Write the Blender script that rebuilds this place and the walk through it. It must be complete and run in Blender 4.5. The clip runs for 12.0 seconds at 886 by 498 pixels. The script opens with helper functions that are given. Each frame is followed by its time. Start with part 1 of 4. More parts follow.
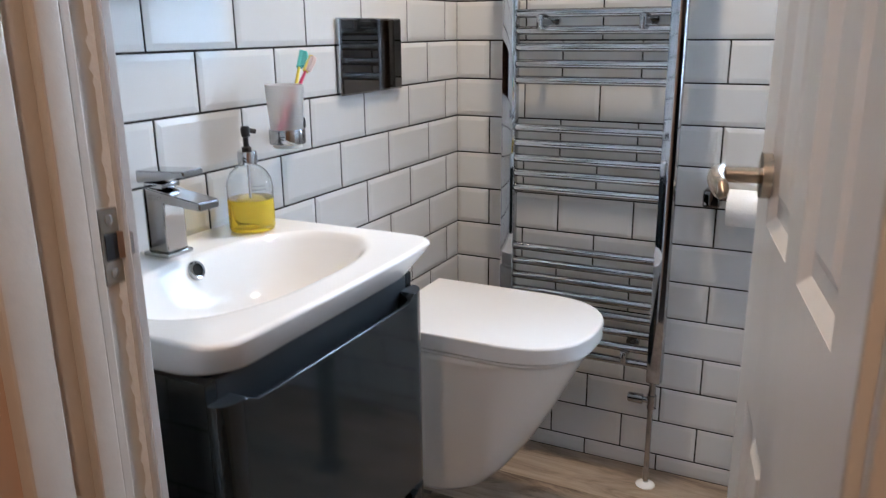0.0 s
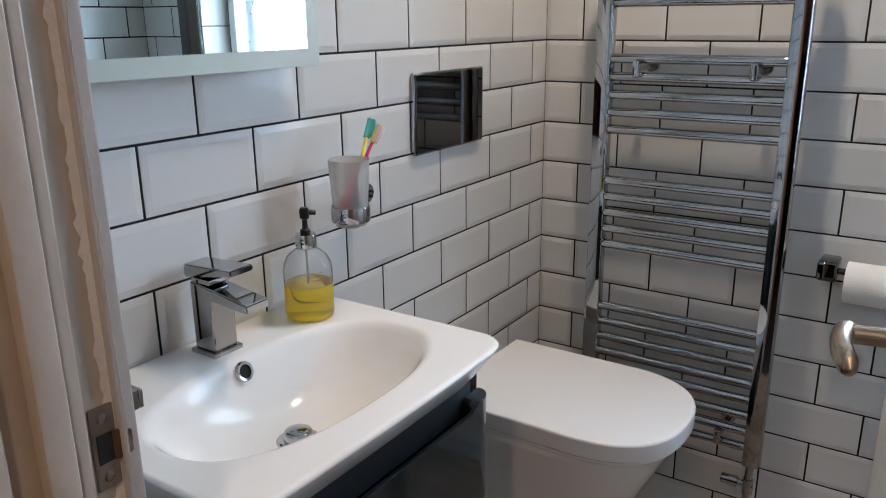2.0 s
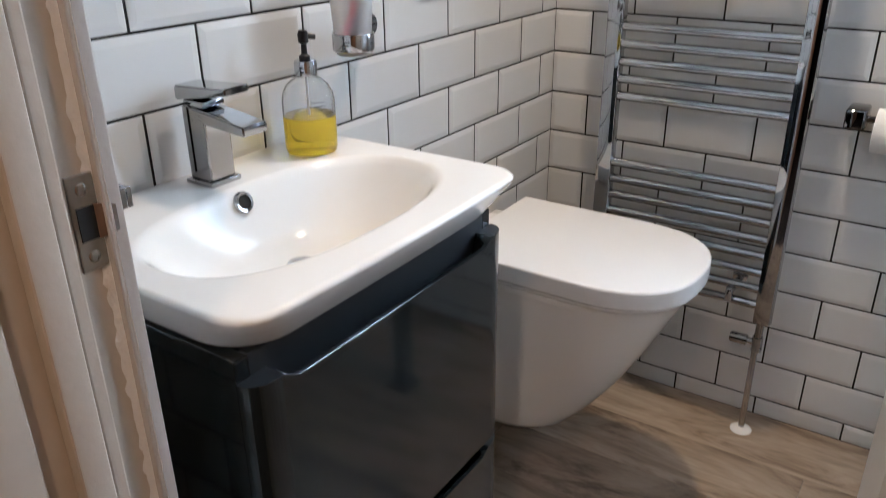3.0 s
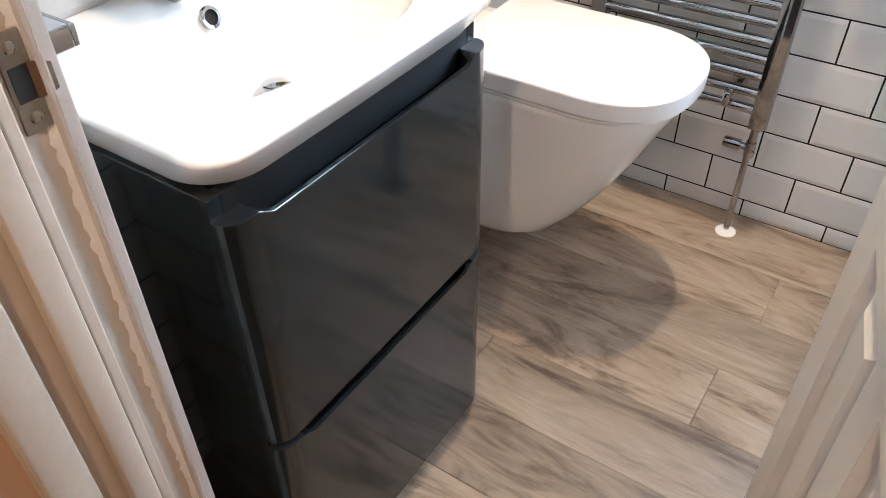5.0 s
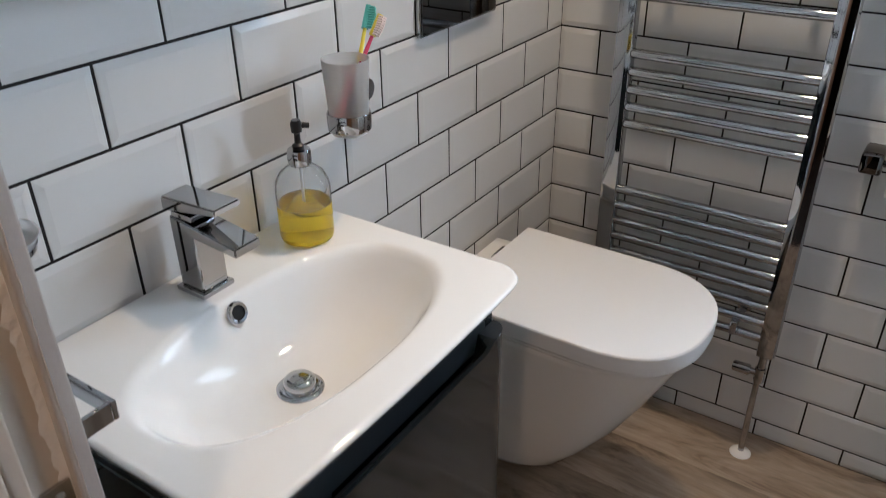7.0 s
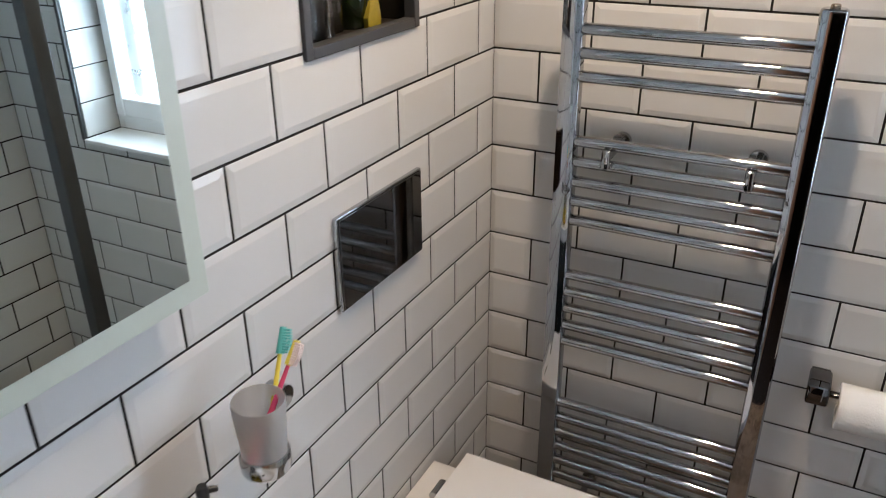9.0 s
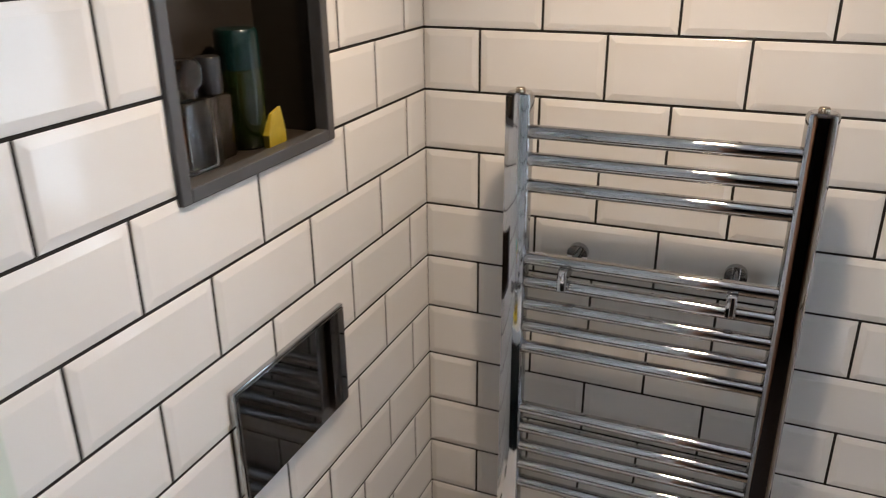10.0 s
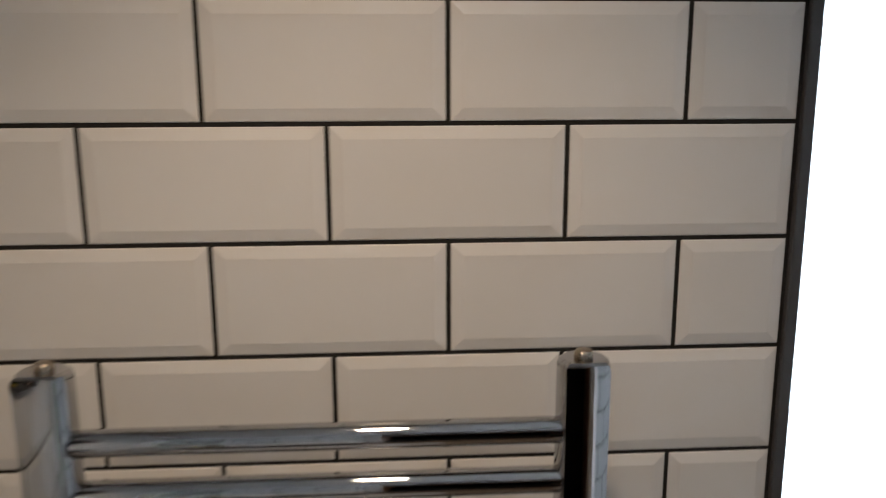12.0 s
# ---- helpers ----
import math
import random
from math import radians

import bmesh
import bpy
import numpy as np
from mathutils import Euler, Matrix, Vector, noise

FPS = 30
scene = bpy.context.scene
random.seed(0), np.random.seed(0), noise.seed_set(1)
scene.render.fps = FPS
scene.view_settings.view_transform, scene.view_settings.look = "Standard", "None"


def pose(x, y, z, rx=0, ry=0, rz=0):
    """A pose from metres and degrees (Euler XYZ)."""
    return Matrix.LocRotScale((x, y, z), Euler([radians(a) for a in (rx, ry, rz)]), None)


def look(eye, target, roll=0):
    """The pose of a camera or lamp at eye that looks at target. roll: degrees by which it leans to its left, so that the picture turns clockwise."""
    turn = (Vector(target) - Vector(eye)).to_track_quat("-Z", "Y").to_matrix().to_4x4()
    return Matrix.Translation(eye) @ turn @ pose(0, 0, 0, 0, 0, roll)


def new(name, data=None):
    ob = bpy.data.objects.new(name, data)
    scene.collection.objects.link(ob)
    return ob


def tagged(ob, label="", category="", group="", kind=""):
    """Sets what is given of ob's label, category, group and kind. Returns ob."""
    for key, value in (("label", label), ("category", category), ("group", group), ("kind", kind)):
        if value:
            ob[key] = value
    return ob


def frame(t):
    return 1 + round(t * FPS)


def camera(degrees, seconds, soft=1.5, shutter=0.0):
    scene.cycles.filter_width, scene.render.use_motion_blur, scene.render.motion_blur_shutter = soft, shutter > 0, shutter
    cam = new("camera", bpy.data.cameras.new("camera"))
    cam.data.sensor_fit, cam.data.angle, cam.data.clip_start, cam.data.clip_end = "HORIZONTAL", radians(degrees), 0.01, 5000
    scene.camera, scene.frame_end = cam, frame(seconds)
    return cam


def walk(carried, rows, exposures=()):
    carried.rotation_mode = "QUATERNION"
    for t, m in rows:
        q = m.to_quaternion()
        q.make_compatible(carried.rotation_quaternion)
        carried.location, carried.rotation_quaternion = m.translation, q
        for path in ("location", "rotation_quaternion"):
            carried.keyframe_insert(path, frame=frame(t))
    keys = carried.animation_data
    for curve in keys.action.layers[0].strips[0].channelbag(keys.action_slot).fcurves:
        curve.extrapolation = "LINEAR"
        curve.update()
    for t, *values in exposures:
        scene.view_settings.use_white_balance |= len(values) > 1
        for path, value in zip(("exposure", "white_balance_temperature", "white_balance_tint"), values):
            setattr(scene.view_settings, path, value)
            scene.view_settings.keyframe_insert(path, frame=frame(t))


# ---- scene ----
cam = camera(59.36, 12.0, soft=0.85, shutter=0.3)
# seconds, eye x, y, z, yaw, pitch, roll
PATH = [
    (0.0, 0.963, -2.003, 1.206, 26.80, -15.84, -0.54),
    (0.5, 0.925, -1.968, 1.327, 30.39, -15.93, -0.46),
    (1.0, 0.914, -1.953, 1.396, 32.31, -15.83, -0.50),
    (1.5, 0.922, -1.878, 1.379, 33.17, -16.01, -0.46),
    (2.0, 0.911, -1.839, 1.333, 33.81, -16.59, -0.57),
    (2.5, 0.886, -1.821, 1.282, 34.02, -19.36, -0.53),
    (3.0, 0.879, -1.819, 1.223, 33.93, -24.34, -0.59),
    (3.5, 0.892, -1.817, 1.197, 34.23, -30.10, -0.53),
    (5.5, 0.870, -1.761, 1.311, 34.08, -40.95, -0.78),
    (6.0, 0.867, -1.761, 1.371, 33.63, -39.61, -0.83),
    (6.5, 0.848, -1.743, 1.399, 33.22, -34.14, -0.33),
    (7.0, 0.798, -1.702, 1.415, 33.84, -29.47, -0.63),
    (9.0, 0.654, -1.465, 1.693, 27.86, -25.63, -0.50),
    (9.5, 0.625, -1.334, 1.698, 26.15, -23.50, -0.56),
    (10.0, 0.542, -1.215, 1.730, 22.79, -22.29, -0.58),
    (10.5, 0.501, -1.086, 1.729, 13.31, -20.17, -0.49),
    (11.0, 0.485, -0.959, 1.716, 7.68, -16.70, -0.16),
    (11.5, 0.429, -0.838, 1.719, 2.90, -14.13, -0.16),
    (12.0, 0.467, -0.670, 1.709, -3.54, -11.22, -0.21),
]


def heading(x, y, z, yaw, pitch, roll):
    c = math.cos(radians(pitch))
    ahead = Vector((-math.sin(radians(yaw)) * c, math.cos(radians(yaw)) * c, math.sin(radians(pitch))))
    return look((x, y, z), Vector((x, y, z)) + ahead, roll)


EXPOSURES = [
    (0.0, -0.66, 6000, 10), (0.5, -0.84, 6020, 10), (1.0, -1.33, 6130, 10), (1.5, -1.28, 6110, 10), (2.0, -1.25, 6180, 10),
    (2.5, -0.96, 6270, 10), (3.0, -0.77, 6320, 10), (3.5, -0.36, 6450, 10), (5.5, 0.12, 6490, 10), (6.0, -0.47, 6630, 12),
    (6.5, -1.15, 6450, 10), (7.0, -1.2, 6390, 10), (9.0, -1.12, 6570, 12), (9.5, -1.14, 6770, 12), (10.0, -1.08, 6970, 14),
    (10.5, -0.87, 6960, 14), (11.0, -1.17, 7000, 14), (11.5, -1.57, 7140, 14), (12.0, -2.02, 7080, 14),
]
walk(cam, [(row[0], heading(*row[1:])) for row in PATH], EXPOSURES)

# ---- light
world = bpy.data.worlds.new("world")
world.use_nodes = True
scene.world = world
sky = world.node_tree.nodes.new("ShaderNodeTexSky")
sky.sky_type, sky.sun_disc, sky.sun_elevation, sky.sun_rotation = "NISHITA", False, radians(38), radians(150)
world.node_tree.nodes["Background"].inputs["Strength"].default_value = 0.12
world.node_tree.links.new(sky.outputs["Color"], world.node_tree.nodes["Background"].inputs["Color"])


def lamp(name, kind, energy, colour, m, **settings):
    data = bpy.data.lights.new(name, kind)
    data.energy, data.color = energy, colour
    if kind == "AREA":
        data.shape, data.size, data.size_y = "RECTANGLE", settings["size"], settings["size_y"]
    if kind == "SPOT":
        data.spot_size, data.spot_blend, data.shadow_soft_size = radians(settings["cone"]), 0.85, settings["soft"]
    if kind == "POINT":
        data.shadow_soft_size = settings["soft"]
    if kind == "SUN":
        data.angle = radians(settings["angle"])
    ob = new(name, data)
    ob.matrix_world = m
    return ob


WARM, DAY = (1.0, 0.82, 0.62), (0.65, 0.80, 0.98)
CEIL, TOP_HALL = 2.298, 2.27
DOWNLIGHTS = [(0.435, -0.440, 104, (1.0, 0.79, 0.57), 110)]
lamp("sun", "SUN", 1.0, (1.0, 0.96, 0.9), look((0, 0, 0), (0.4, -0.68, -0.62)), angle=12)
lamp("window_daylight", "AREA", 1500, DAY, look((1.115, 1.20, 1.60), (1.10, -1, 1.55)), size=4.0, size_y=2.6)
for lx, ly, power, tone, beam in DOWNLIGHTS:
    lamp("downlight_lamp", "SPOT", power, tone, look((lx, ly, CEIL - 0.03), (lx, ly + 1e-4, 0)), cone=beam, soft=0.045)
lamp("hall_lamp", "SPOT", 78, (1.0, 0.70, 0.49), look((0.93, -2.40, TOP_HALL), (0.86, -2.10, 0)), cone=125, soft=0.05)


# ---- materials
def material(name, colour, rough=0.5, metal=0.0, vary=0.06, scale=6.0, fine=60.0, bump=0.05, coat=0.0, random_part=0.0,
             transmission=0.0, ior=1.45, rough_vary=0.05, stretch=(1, 1, 1)):
    """A principled surface with broad and fine variation of colour, gloss and relief."""
    m = bpy.data.materials.new(name)
    m.use_nodes = True
    n, link = m.node_tree.nodes, m.node_tree.links.new
    b = n["Principled BSDF"]
    b.inputs["Metallic"].default_value, b.inputs["IOR"].default_value = metal, ior
    b.inputs["Coat Weight"].default_value, b.inputs["Coat Roughness"].default_value = coat, 0.04
    b.inputs["Transmission Weight"].default_value = transmission
    co = n.new("ShaderNodeTexCoord")
    mp = n.new("ShaderNodeMapping")
    mp.inputs["Scale"].default_value = stretch
    link(co.outputs["Object"], mp.inputs["Vector"])
    broad, grain = n.new("ShaderNodeTexNoise"), n.new("ShaderNodeTexNoise")
    for tex, s, d in ((broad, scale, 3), (grain, fine, 5)):
        tex.inputs["Scale"].default_value, tex.inputs["Detail"].default_value = s, d
        link(mp.outputs["Vector"], tex.inputs["Vector"])
    both = n.new("ShaderNodeMath")
    both.operation = "MULTIPLY_ADD"
    link(grain.outputs["Fac"], both.inputs[0])
    both.inputs[1].default_value = 0.4
    link(broad.outputs["Fac"], both.inputs[2])
    ramp = n.new("ShaderNodeMapRange")
    link(both.outputs[0], ramp.inputs["Value"])
    ramp.inputs["From Min"].default_value, ramp.inputs["From Max"].default_value = 0.4, 1.0
    ramp.inputs["To Min"].default_value, ramp.inputs["To Max"].default_value = 1 - vary, 1 + vary
    level = ramp.outputs["Result"]
    if random_part:
        info, mr, mul = n.new("ShaderNodeObjectInfo"), n.new("ShaderNodeMapRange"), n.new("ShaderNodeMath")
        link(info.outputs["Random"], mr.inputs["Value"])
        mr.inputs["To Min"].default_value, mr.inputs["To Max"].default_value = 1 - random_part, 1 + random_part
        mul.operation = "MULTIPLY"
        link(level, mul.inputs[0])
        link(mr.outputs["Result"], mul.inputs[1])
        level = mul.outputs[0]
    mix = n.new("ShaderNodeMix")
    mix.data_type, mix.blend_type = "RGBA", "MULTIPLY"
    mix.inputs[0].default_value = 1.0
    mix.inputs[6].default_value = (*colour, 1)
    link(level, mix.inputs[7])
    link(mix.outputs[2], b.inputs["Base Color"])
    rr = n.new("ShaderNodeMapRange")
    link(broad.outputs["Fac"], rr.inputs["Value"])
    rr.inputs["To Min"].default_value, rr.inputs["To Max"].default_value = max(0.0, rough - rough_vary), rough + rough_vary
    link(rr.outputs["Result"], b.inputs["Roughness"])
    if bump:
        bp = n.new("ShaderNodeBump")
        bp.inputs["Strength"].default_value, bp.inputs["Distance"].default_value = bump, 0.01
        link(both.outputs[0], bp.inputs["Height"])
        link(bp.outputs["Normal"], b.inputs["Normal"])
    return m


def wood_floor(name):
    """Grey-brown vinyl plank: long grain streaks along x, pale and dark figure, dark knots, each plank its own tone."""
    m = material(name, (0.298, 0.242, 0.195), rough=0.36, vary=0.18, scale=2.5, fine=140, bump=0.08, random_part=0.26, rough_vary=0.08, stretch=(0.18, 1, 1))
    n, link = m.node_tree.nodes, m.node_tree.links.new
    b = n["Principled BSDF"]
    co, info = n.new("ShaderNodeTexCoord"), n.new("ShaderNodeObjectInfo")
    shift = n.new("ShaderNodeVectorMath")
    shift.operation = "MULTIPLY_ADD"
    link(info.outputs["Random"], shift.inputs[0])
    shift.inputs[1].default_value = (37.0, 11.0, 5.0)
    link(co.outputs["Object"], shift.inputs[2])
    mp = n.new("ShaderNodeMapping")
    mp.inputs["Scale"].default_value = (0.9, 3.8, 1.0)
    link(shift.outputs[0], mp.inputs["Vector"])
    streak = n.new("ShaderNodeTexNoise")
    streak.inputs["Scale"].default_value, streak.inputs["Detail"].default_value, streak.inputs["Distortion"].default_value = 2.4, 8, 1.7
    streak.inputs["Roughness"].default_value = 0.64
    link(mp.outputs["Vector"], streak.inputs["Vector"])
    ramp = n.new("ShaderNodeValToRGB")
    e = ramp.color_ramp.elements
    e[0].position, e[0].color = 0.36, (0.40, 0.35, 0.31, 1)
    e[1].position, e[1].color = 0.66, (1.22, 1.21, 1.19, 1)
    mid = e.new(0.49)
    mid.color = (0.92, 0.88, 0.83, 1)
    link(streak.outputs["Fac"], ramp.inputs["Fac"])
    mp2 = n.new("ShaderNodeMapping")
    mp2.inputs["Scale"].default_value = (1.0, 3.6, 1.0)
    link(shift.outputs[0], mp2.inputs["Vector"])
    knot = n.new("ShaderNodeTexNoise")
    knot.inputs["Scale"].default_value, knot.inputs["Detail"].default_value = 5.0, 4
    link(mp2.outputs["Vector"], knot.inputs["Vector"])
    kr = n.new("ShaderNodeMapRange")
    kr.inputs["From Min"].default_value, kr.inputs["From Max"].default_value = 0.58, 0.72
    kr.inputs["To Min"].default_value, kr.inputs["To Max"].default_value = 1.0, 0.70
    link(knot.outputs["Fac"], kr.inputs["Value"])
    a, c = n.new("ShaderNodeMix"), n.new("ShaderNodeMix")
    for q in (a, c):
        q.data_type, q.blend_type = "RGBA", "MULTIPLY"
        q.inputs[0].default_value = 1.0
    mp3 = n.new("ShaderNodeMapping")
    mp3.inputs["Scale"].default_value = (2.0, 40.0, 1.0)
    link(shift.outputs[0], mp3.inputs["Vector"])
    line = n.new("ShaderNodeTexNoise")
    line.inputs["Scale"].default_value, line.inputs["Detail"].default_value, line.inputs["Distortion"].default_value = 2.2, 4, 0.6
    link(mp3.outputs["Vector"], line.inputs["Vector"])
    lr = n.new("ShaderNodeMapRange")
    lr.inputs["From Min"].default_value, lr.inputs["From Max"].default_value = 0.52, 0.72
    lr.inputs["To Min"].default_value, lr.inputs["To Max"].default_value = 1.03, 0.80
    link(line.outputs["Fac"], lr.inputs["Value"])
    grain_mix = n.new("ShaderNodeMath")
    grain_mix.operation = "MULTIPLY"
    link(lr.outputs["Result"], grain_mix.inputs[0])
    link(kr.outputs["Result"], grain_mix.inputs[1])
    first = b.inputs["Base Color"].links[0].from_socket
    link(first, a.inputs[6])
    link(ramp.outputs["Color"], a.inputs[7])
    link(a.outputs[2], c.inputs[6])
    link(grain_mix.outputs[0], c.inputs[7])
    link(c.outputs[2], b.inputs["Base Color"])
    return m


TILE = material("white_glazed_tile", (0.60, 0.595, 0.585), rough=0.06, vary=0.015, scale=5, fine=22, bump=0.045, ior=1.38, random_part=0.025, rough_vary=0.03)
GROUT = material("black_grout", (0.008, 0.0076, 0.0076), rough=0.9, vary=0.3, bump=0.2)
CERAMIC = material("white_ceramic", (0.79, 0.78, 0.765), rough=0.03, vary=0.012, scale=3, bump=0.0, coat=0.4, rough_vary=0.015)
PLASTIC = material("white_seat_plastic", (0.74, 0.735, 0.735), rough=0.16, vary=0.012, scale=3, bump=0.005, rough_vary=0.05)
GREY_GLOSS = material("dark_grey_gloss_lacquer", (0.0105, 0.0150, 0.0170), rough=0.10, vary=0.08, scale=4, bump=0.006, coat=0.15, rough_vary=0.05)
GREY_SIDE = material("dark_grey_carcass", (0.012, 0.015, 0.018), rough=0.42, vary=0.1, scale=4, bump=0.01)
CHROME = material("polished_chrome", (0.45, 0.46, 0.475), rough=0.045, metal=1.0, vary=0.04, bump=0.0, rough_vary=0.03)
DARK_CHROME = material("smoked_chrome", (0.14, 0.14, 0.145), rough=0.03, metal=1.0, vary=0.05, bump=0.0, rough_vary=0.02)
NICKEL = material("brushed_nickel", (0.40, 0.34, 0.275), rough=0.26, metal=1.0, vary=0.08, fine=200, bump=0.03, stretch=(1, 1, 0.1))
STEEL = material("tarnished_steel", (0.34, 0.31, 0.27), rough=0.42, metal=1.0, vary=0.25, scale=40, bump=0.08)
BLACK = material("black_plastic", (0.012, 0.012, 0.013), rough=0.32, vary=0.1, bump=0.02)
HOLE = material("dark_hole", (0.006, 0.006, 0.006), rough=0.8, vary=0.1, bump=0.0)
TRIM = material("anthracite_trim", (0.050, 0.051, 0.054), rough=0.42, vary=0.08, scale=20, bump=0.02)
NICHE_PAINT = material("black_niche_lining", (0.021, 0.017, 0.013), rough=0.30, vary=0.2, scale=9, bump=0.02)
PAINT = material("cream_gloss_paint", (0.53, 0.47, 0.40), rough=0.32, vary=0.05, scale=14, fine=90, bump=0.10)
GREY_PAINT = material("grey_white_paint", (0.46, 0.435, 0.41), rough=0.45, vary=0.03, scale=20, fine=120, bump=0.12)
CHIPPED = material("chipped_white_paint", (0.80, 0.80, 0.79), rough=0.5, vary=0.05, scale=60, fine=240, bump=0.3)
DOOR_PAINT = material("white_grained_door_paint", (0.74, 0.72, 0.69), rough=0.30, vary=0.03, scale=3, fine=70, bump=0.16, stretch=(6, 6, 0.35))
HALL_PAINT = material("pale_salmon_wall_paint", (0.56, 0.39, 0.285), rough=0.7, vary=0.04, scale=5, bump=0.05)
CEILING_PAINT = material("white_ceiling_paint", (0.80, 0.79, 0.77), rough=0.75, vary=0.02, scale=4, bump=0.05)
UPVC = material("white_window_plastic", (0.82, 0.83, 0.84), rough=0.22, vary=0.015, bump=0.01)
PAPER = material("white_tissue_paper", (0.80, 0.78, 0.75), rough=0.9, vary=0.03, scale=30, fine=260, bump=0.25)
FROST = material("frosted_glass_edge", (0.47, 0.52, 0.47), rough=0.34, vary=0.03, scale=8, bump=0.02)
MIRROR = material("mirror_silver", (0.66, 0.73, 0.70), rough=0.0, metal=1.0, vary=0.0, bump=0.0, rough_vary=0.0)
GLASS = material("clear_glass", (0.97, 0.98, 0.98), rough=0.0, transmission=1.0, vary=0.0, bump=0.0, rough_vary=0.0)
CUP_GLASS = material("frosted_tumbler_glass", (0.93, 0.94, 0.94), rough=0.34, transmission=0.86, vary=0.02, bump=0.03)
PANE = material("obscure_glass", (0.95, 0.97, 0.98), rough=0.28, transmission=1.0, vary=0.02, scale=18, fine=60, bump=0.15)
SOAP = material("yellow_liquid_soap", (1.0, 0.69, 0.05), rough=0.02, transmission=0.85, ior=1.34, vary=0.02, bump=0.0)
DEEP_TEAL = material("deep_teal_cap", (0.002, 0.014, 0.013), rough=0.2, vary=0.1)
DULL_YELLOW = material("dull_yellow_foil", (0.27, 0.20, 0.02), rough=0.3, vary=0.15, scale=60)
TEAL = material("teal_plastic", (0.10, 0.48, 0.46), rough=0.3, vary=0.1)
YELLOW = material("yellow_plastic", (0.75, 0.62, 0.08), rough=0.3, vary=0.05)
PINK = material("pink_red_plastic", (0.65, 0.06, 0.14), rough=0.3, vary=0.05)
NAVY = material("navy_plastic", (0.015, 0.02, 0.045), rough=0.35, vary=0.05)
PALE = material("pale_bristles", (0.80, 0.66, 0.62), rough=0.8, vary=0.1, fine=300, bump=0.3)
GREEN_GLASS = material("green_bottle", (0.009, 0.017, 0.003), rough=0.08, vary=0.2, transmission=0.3)
AMBER = material("amber_bottle", (0.05, 0.028, 0.012), rough=0.1, vary=0.2, transmission=0.4)
CARPET = material("charcoal_hall_carpet", (0.022, 0.023, 0.028), rough=0.95, vary=0.15, fine=300, bump=0.5)
# navy chosen only to darken what the rail's chrome uprights reflect
REFLECTED_DARK = material("dark_for_chrome_reflections", (0.016, 0.020, 0.032), rough=0.6, vary=0.08, scale=4, bump=0.05)
CARD = material("brown_card", (0.34, 0.28, 0.22), rough=0.9, vary=0.1)
GRASS = material("pale_ground", (0.09, 0.12, 0.05), rough=0.9, vary=0.3, scale=0.6, bump=0.3)
FLOOR = wood_floor("grey_brown_wood_plank")
GLOW = bpy.data.materials.new("lit_led_lens")
GLOW.use_nodes = True
GLOW.node_tree.nodes["Principled BSDF"].inputs["Emission Color"].default_value = (*WARM, 1)
GLOW.node_tree.nodes["Principled BSDF"].inputs["Emission Strength"].default_value = 14.0


# ---- mesh helpers
def box(bm, x0, x1, y0, y1, z0, z1, bevel=0.0, segments=2):
    made = bmesh.ops.create_cube(bm, size=1.0, matrix=Matrix.LocRotScale(((x0 + x1) / 2, (y0 + y1) / 2, (z0 + z1) / 2), None, (x1 - x0, y1 - y0, z1 - z0)))
    if bevel:
        vs = set(made["verts"])
        es = [e for e in bm.edges if e.verts[0] in vs and e.verts[1] in vs]
        bmesh.ops.bevel(bm, geom=es, offset=bevel, segments=segments, affect="EDGES", profile=0.5)
    return bm


def tube(bm, a, b, r, sides=20, r2=None, caps=True):
    a, b = Vector(a), Vector(b)
    m = Matrix.Translation((a + b) / 2) @ (b - a).to_track_quat("Z", "Y").to_matrix().to_4x4()
    bmesh.ops.create_cone(bm, cap_ends=caps, segments=sides, radius1=r, radius2=r if r2 is None else r2, depth=(b - a).length, matrix=m)
    return bm


def loft(bm, rings, close_first=True, close_last=True):
    """Skins rings of points, all of the same count."""
    rows = [[bm.verts.new(p) for p in ring] for ring in rings]
    for r0, r1 in zip(rows, rows[1:]):
        for i in range(len(r0)):
            j = (i + 1) % len(r0)
            bm.faces.new((r0[i], r0[j], r1[j], r1[i]))
    if close_first:
        bm.faces.new(rows[0][::-1])
    if close_last:
        bm.faces.new(rows[-1])
    return bm


def turned(bm, profile, centre=(0, 0, 0), sides=40, close_first=True, close_last=True):
    """A turned body: radius and height pairs round an upright axis."""
    cx, cy, cz = centre
    return loft(bm, [[(cx + r * math.cos(2 * math.pi * i / sides), cy + r * math.sin(2 * math.pi * i / sides), cz + z) for i in range(sides)] for r, z in profile], close_first, close_last)


def mesh_of(name, bm, mat, smooth=21):
    bmesh.ops.recalc_face_normals(bm, faces=bm.faces)
    me = bpy.data.meshes.new(name)
    bm.to_mesh(me)
    bm.free()
    me.materials.append(mat)
    if smooth:
        me.shade_smooth()
        me.set_sharp_from_angle(angle=radians(smooth))
    return me


def part(name, bm, mat, parent=None, label="", smooth=21):
    ob = new(name, mesh_of(name, bm, mat, smooth))
    ob.parent = parent
    return tagged(ob, label) if label else ob


def thing(name, label, category, at=(0, 0, 0), group="", kind=""):
    ob = new(name)
    ob.empty_display_size = 0.05
    ob.location = at
    return tagged(ob, label, category, group, kind)


def sited(parent, *children):
    """Parts made in world places keep them under a parent that stands elsewhere."""
    for c in children:
        c.matrix_parent_inverse = Matrix.Translation(-parent.location)


def world_part(name, bm, mat, parent, label="", smooth=21):
    ob = part(name, bm, mat, parent, label, smooth)
    top = parent
    if top.parent is None:
        ob.matrix_parent_inverse = Matrix.Translation(-top.location)
    return ob


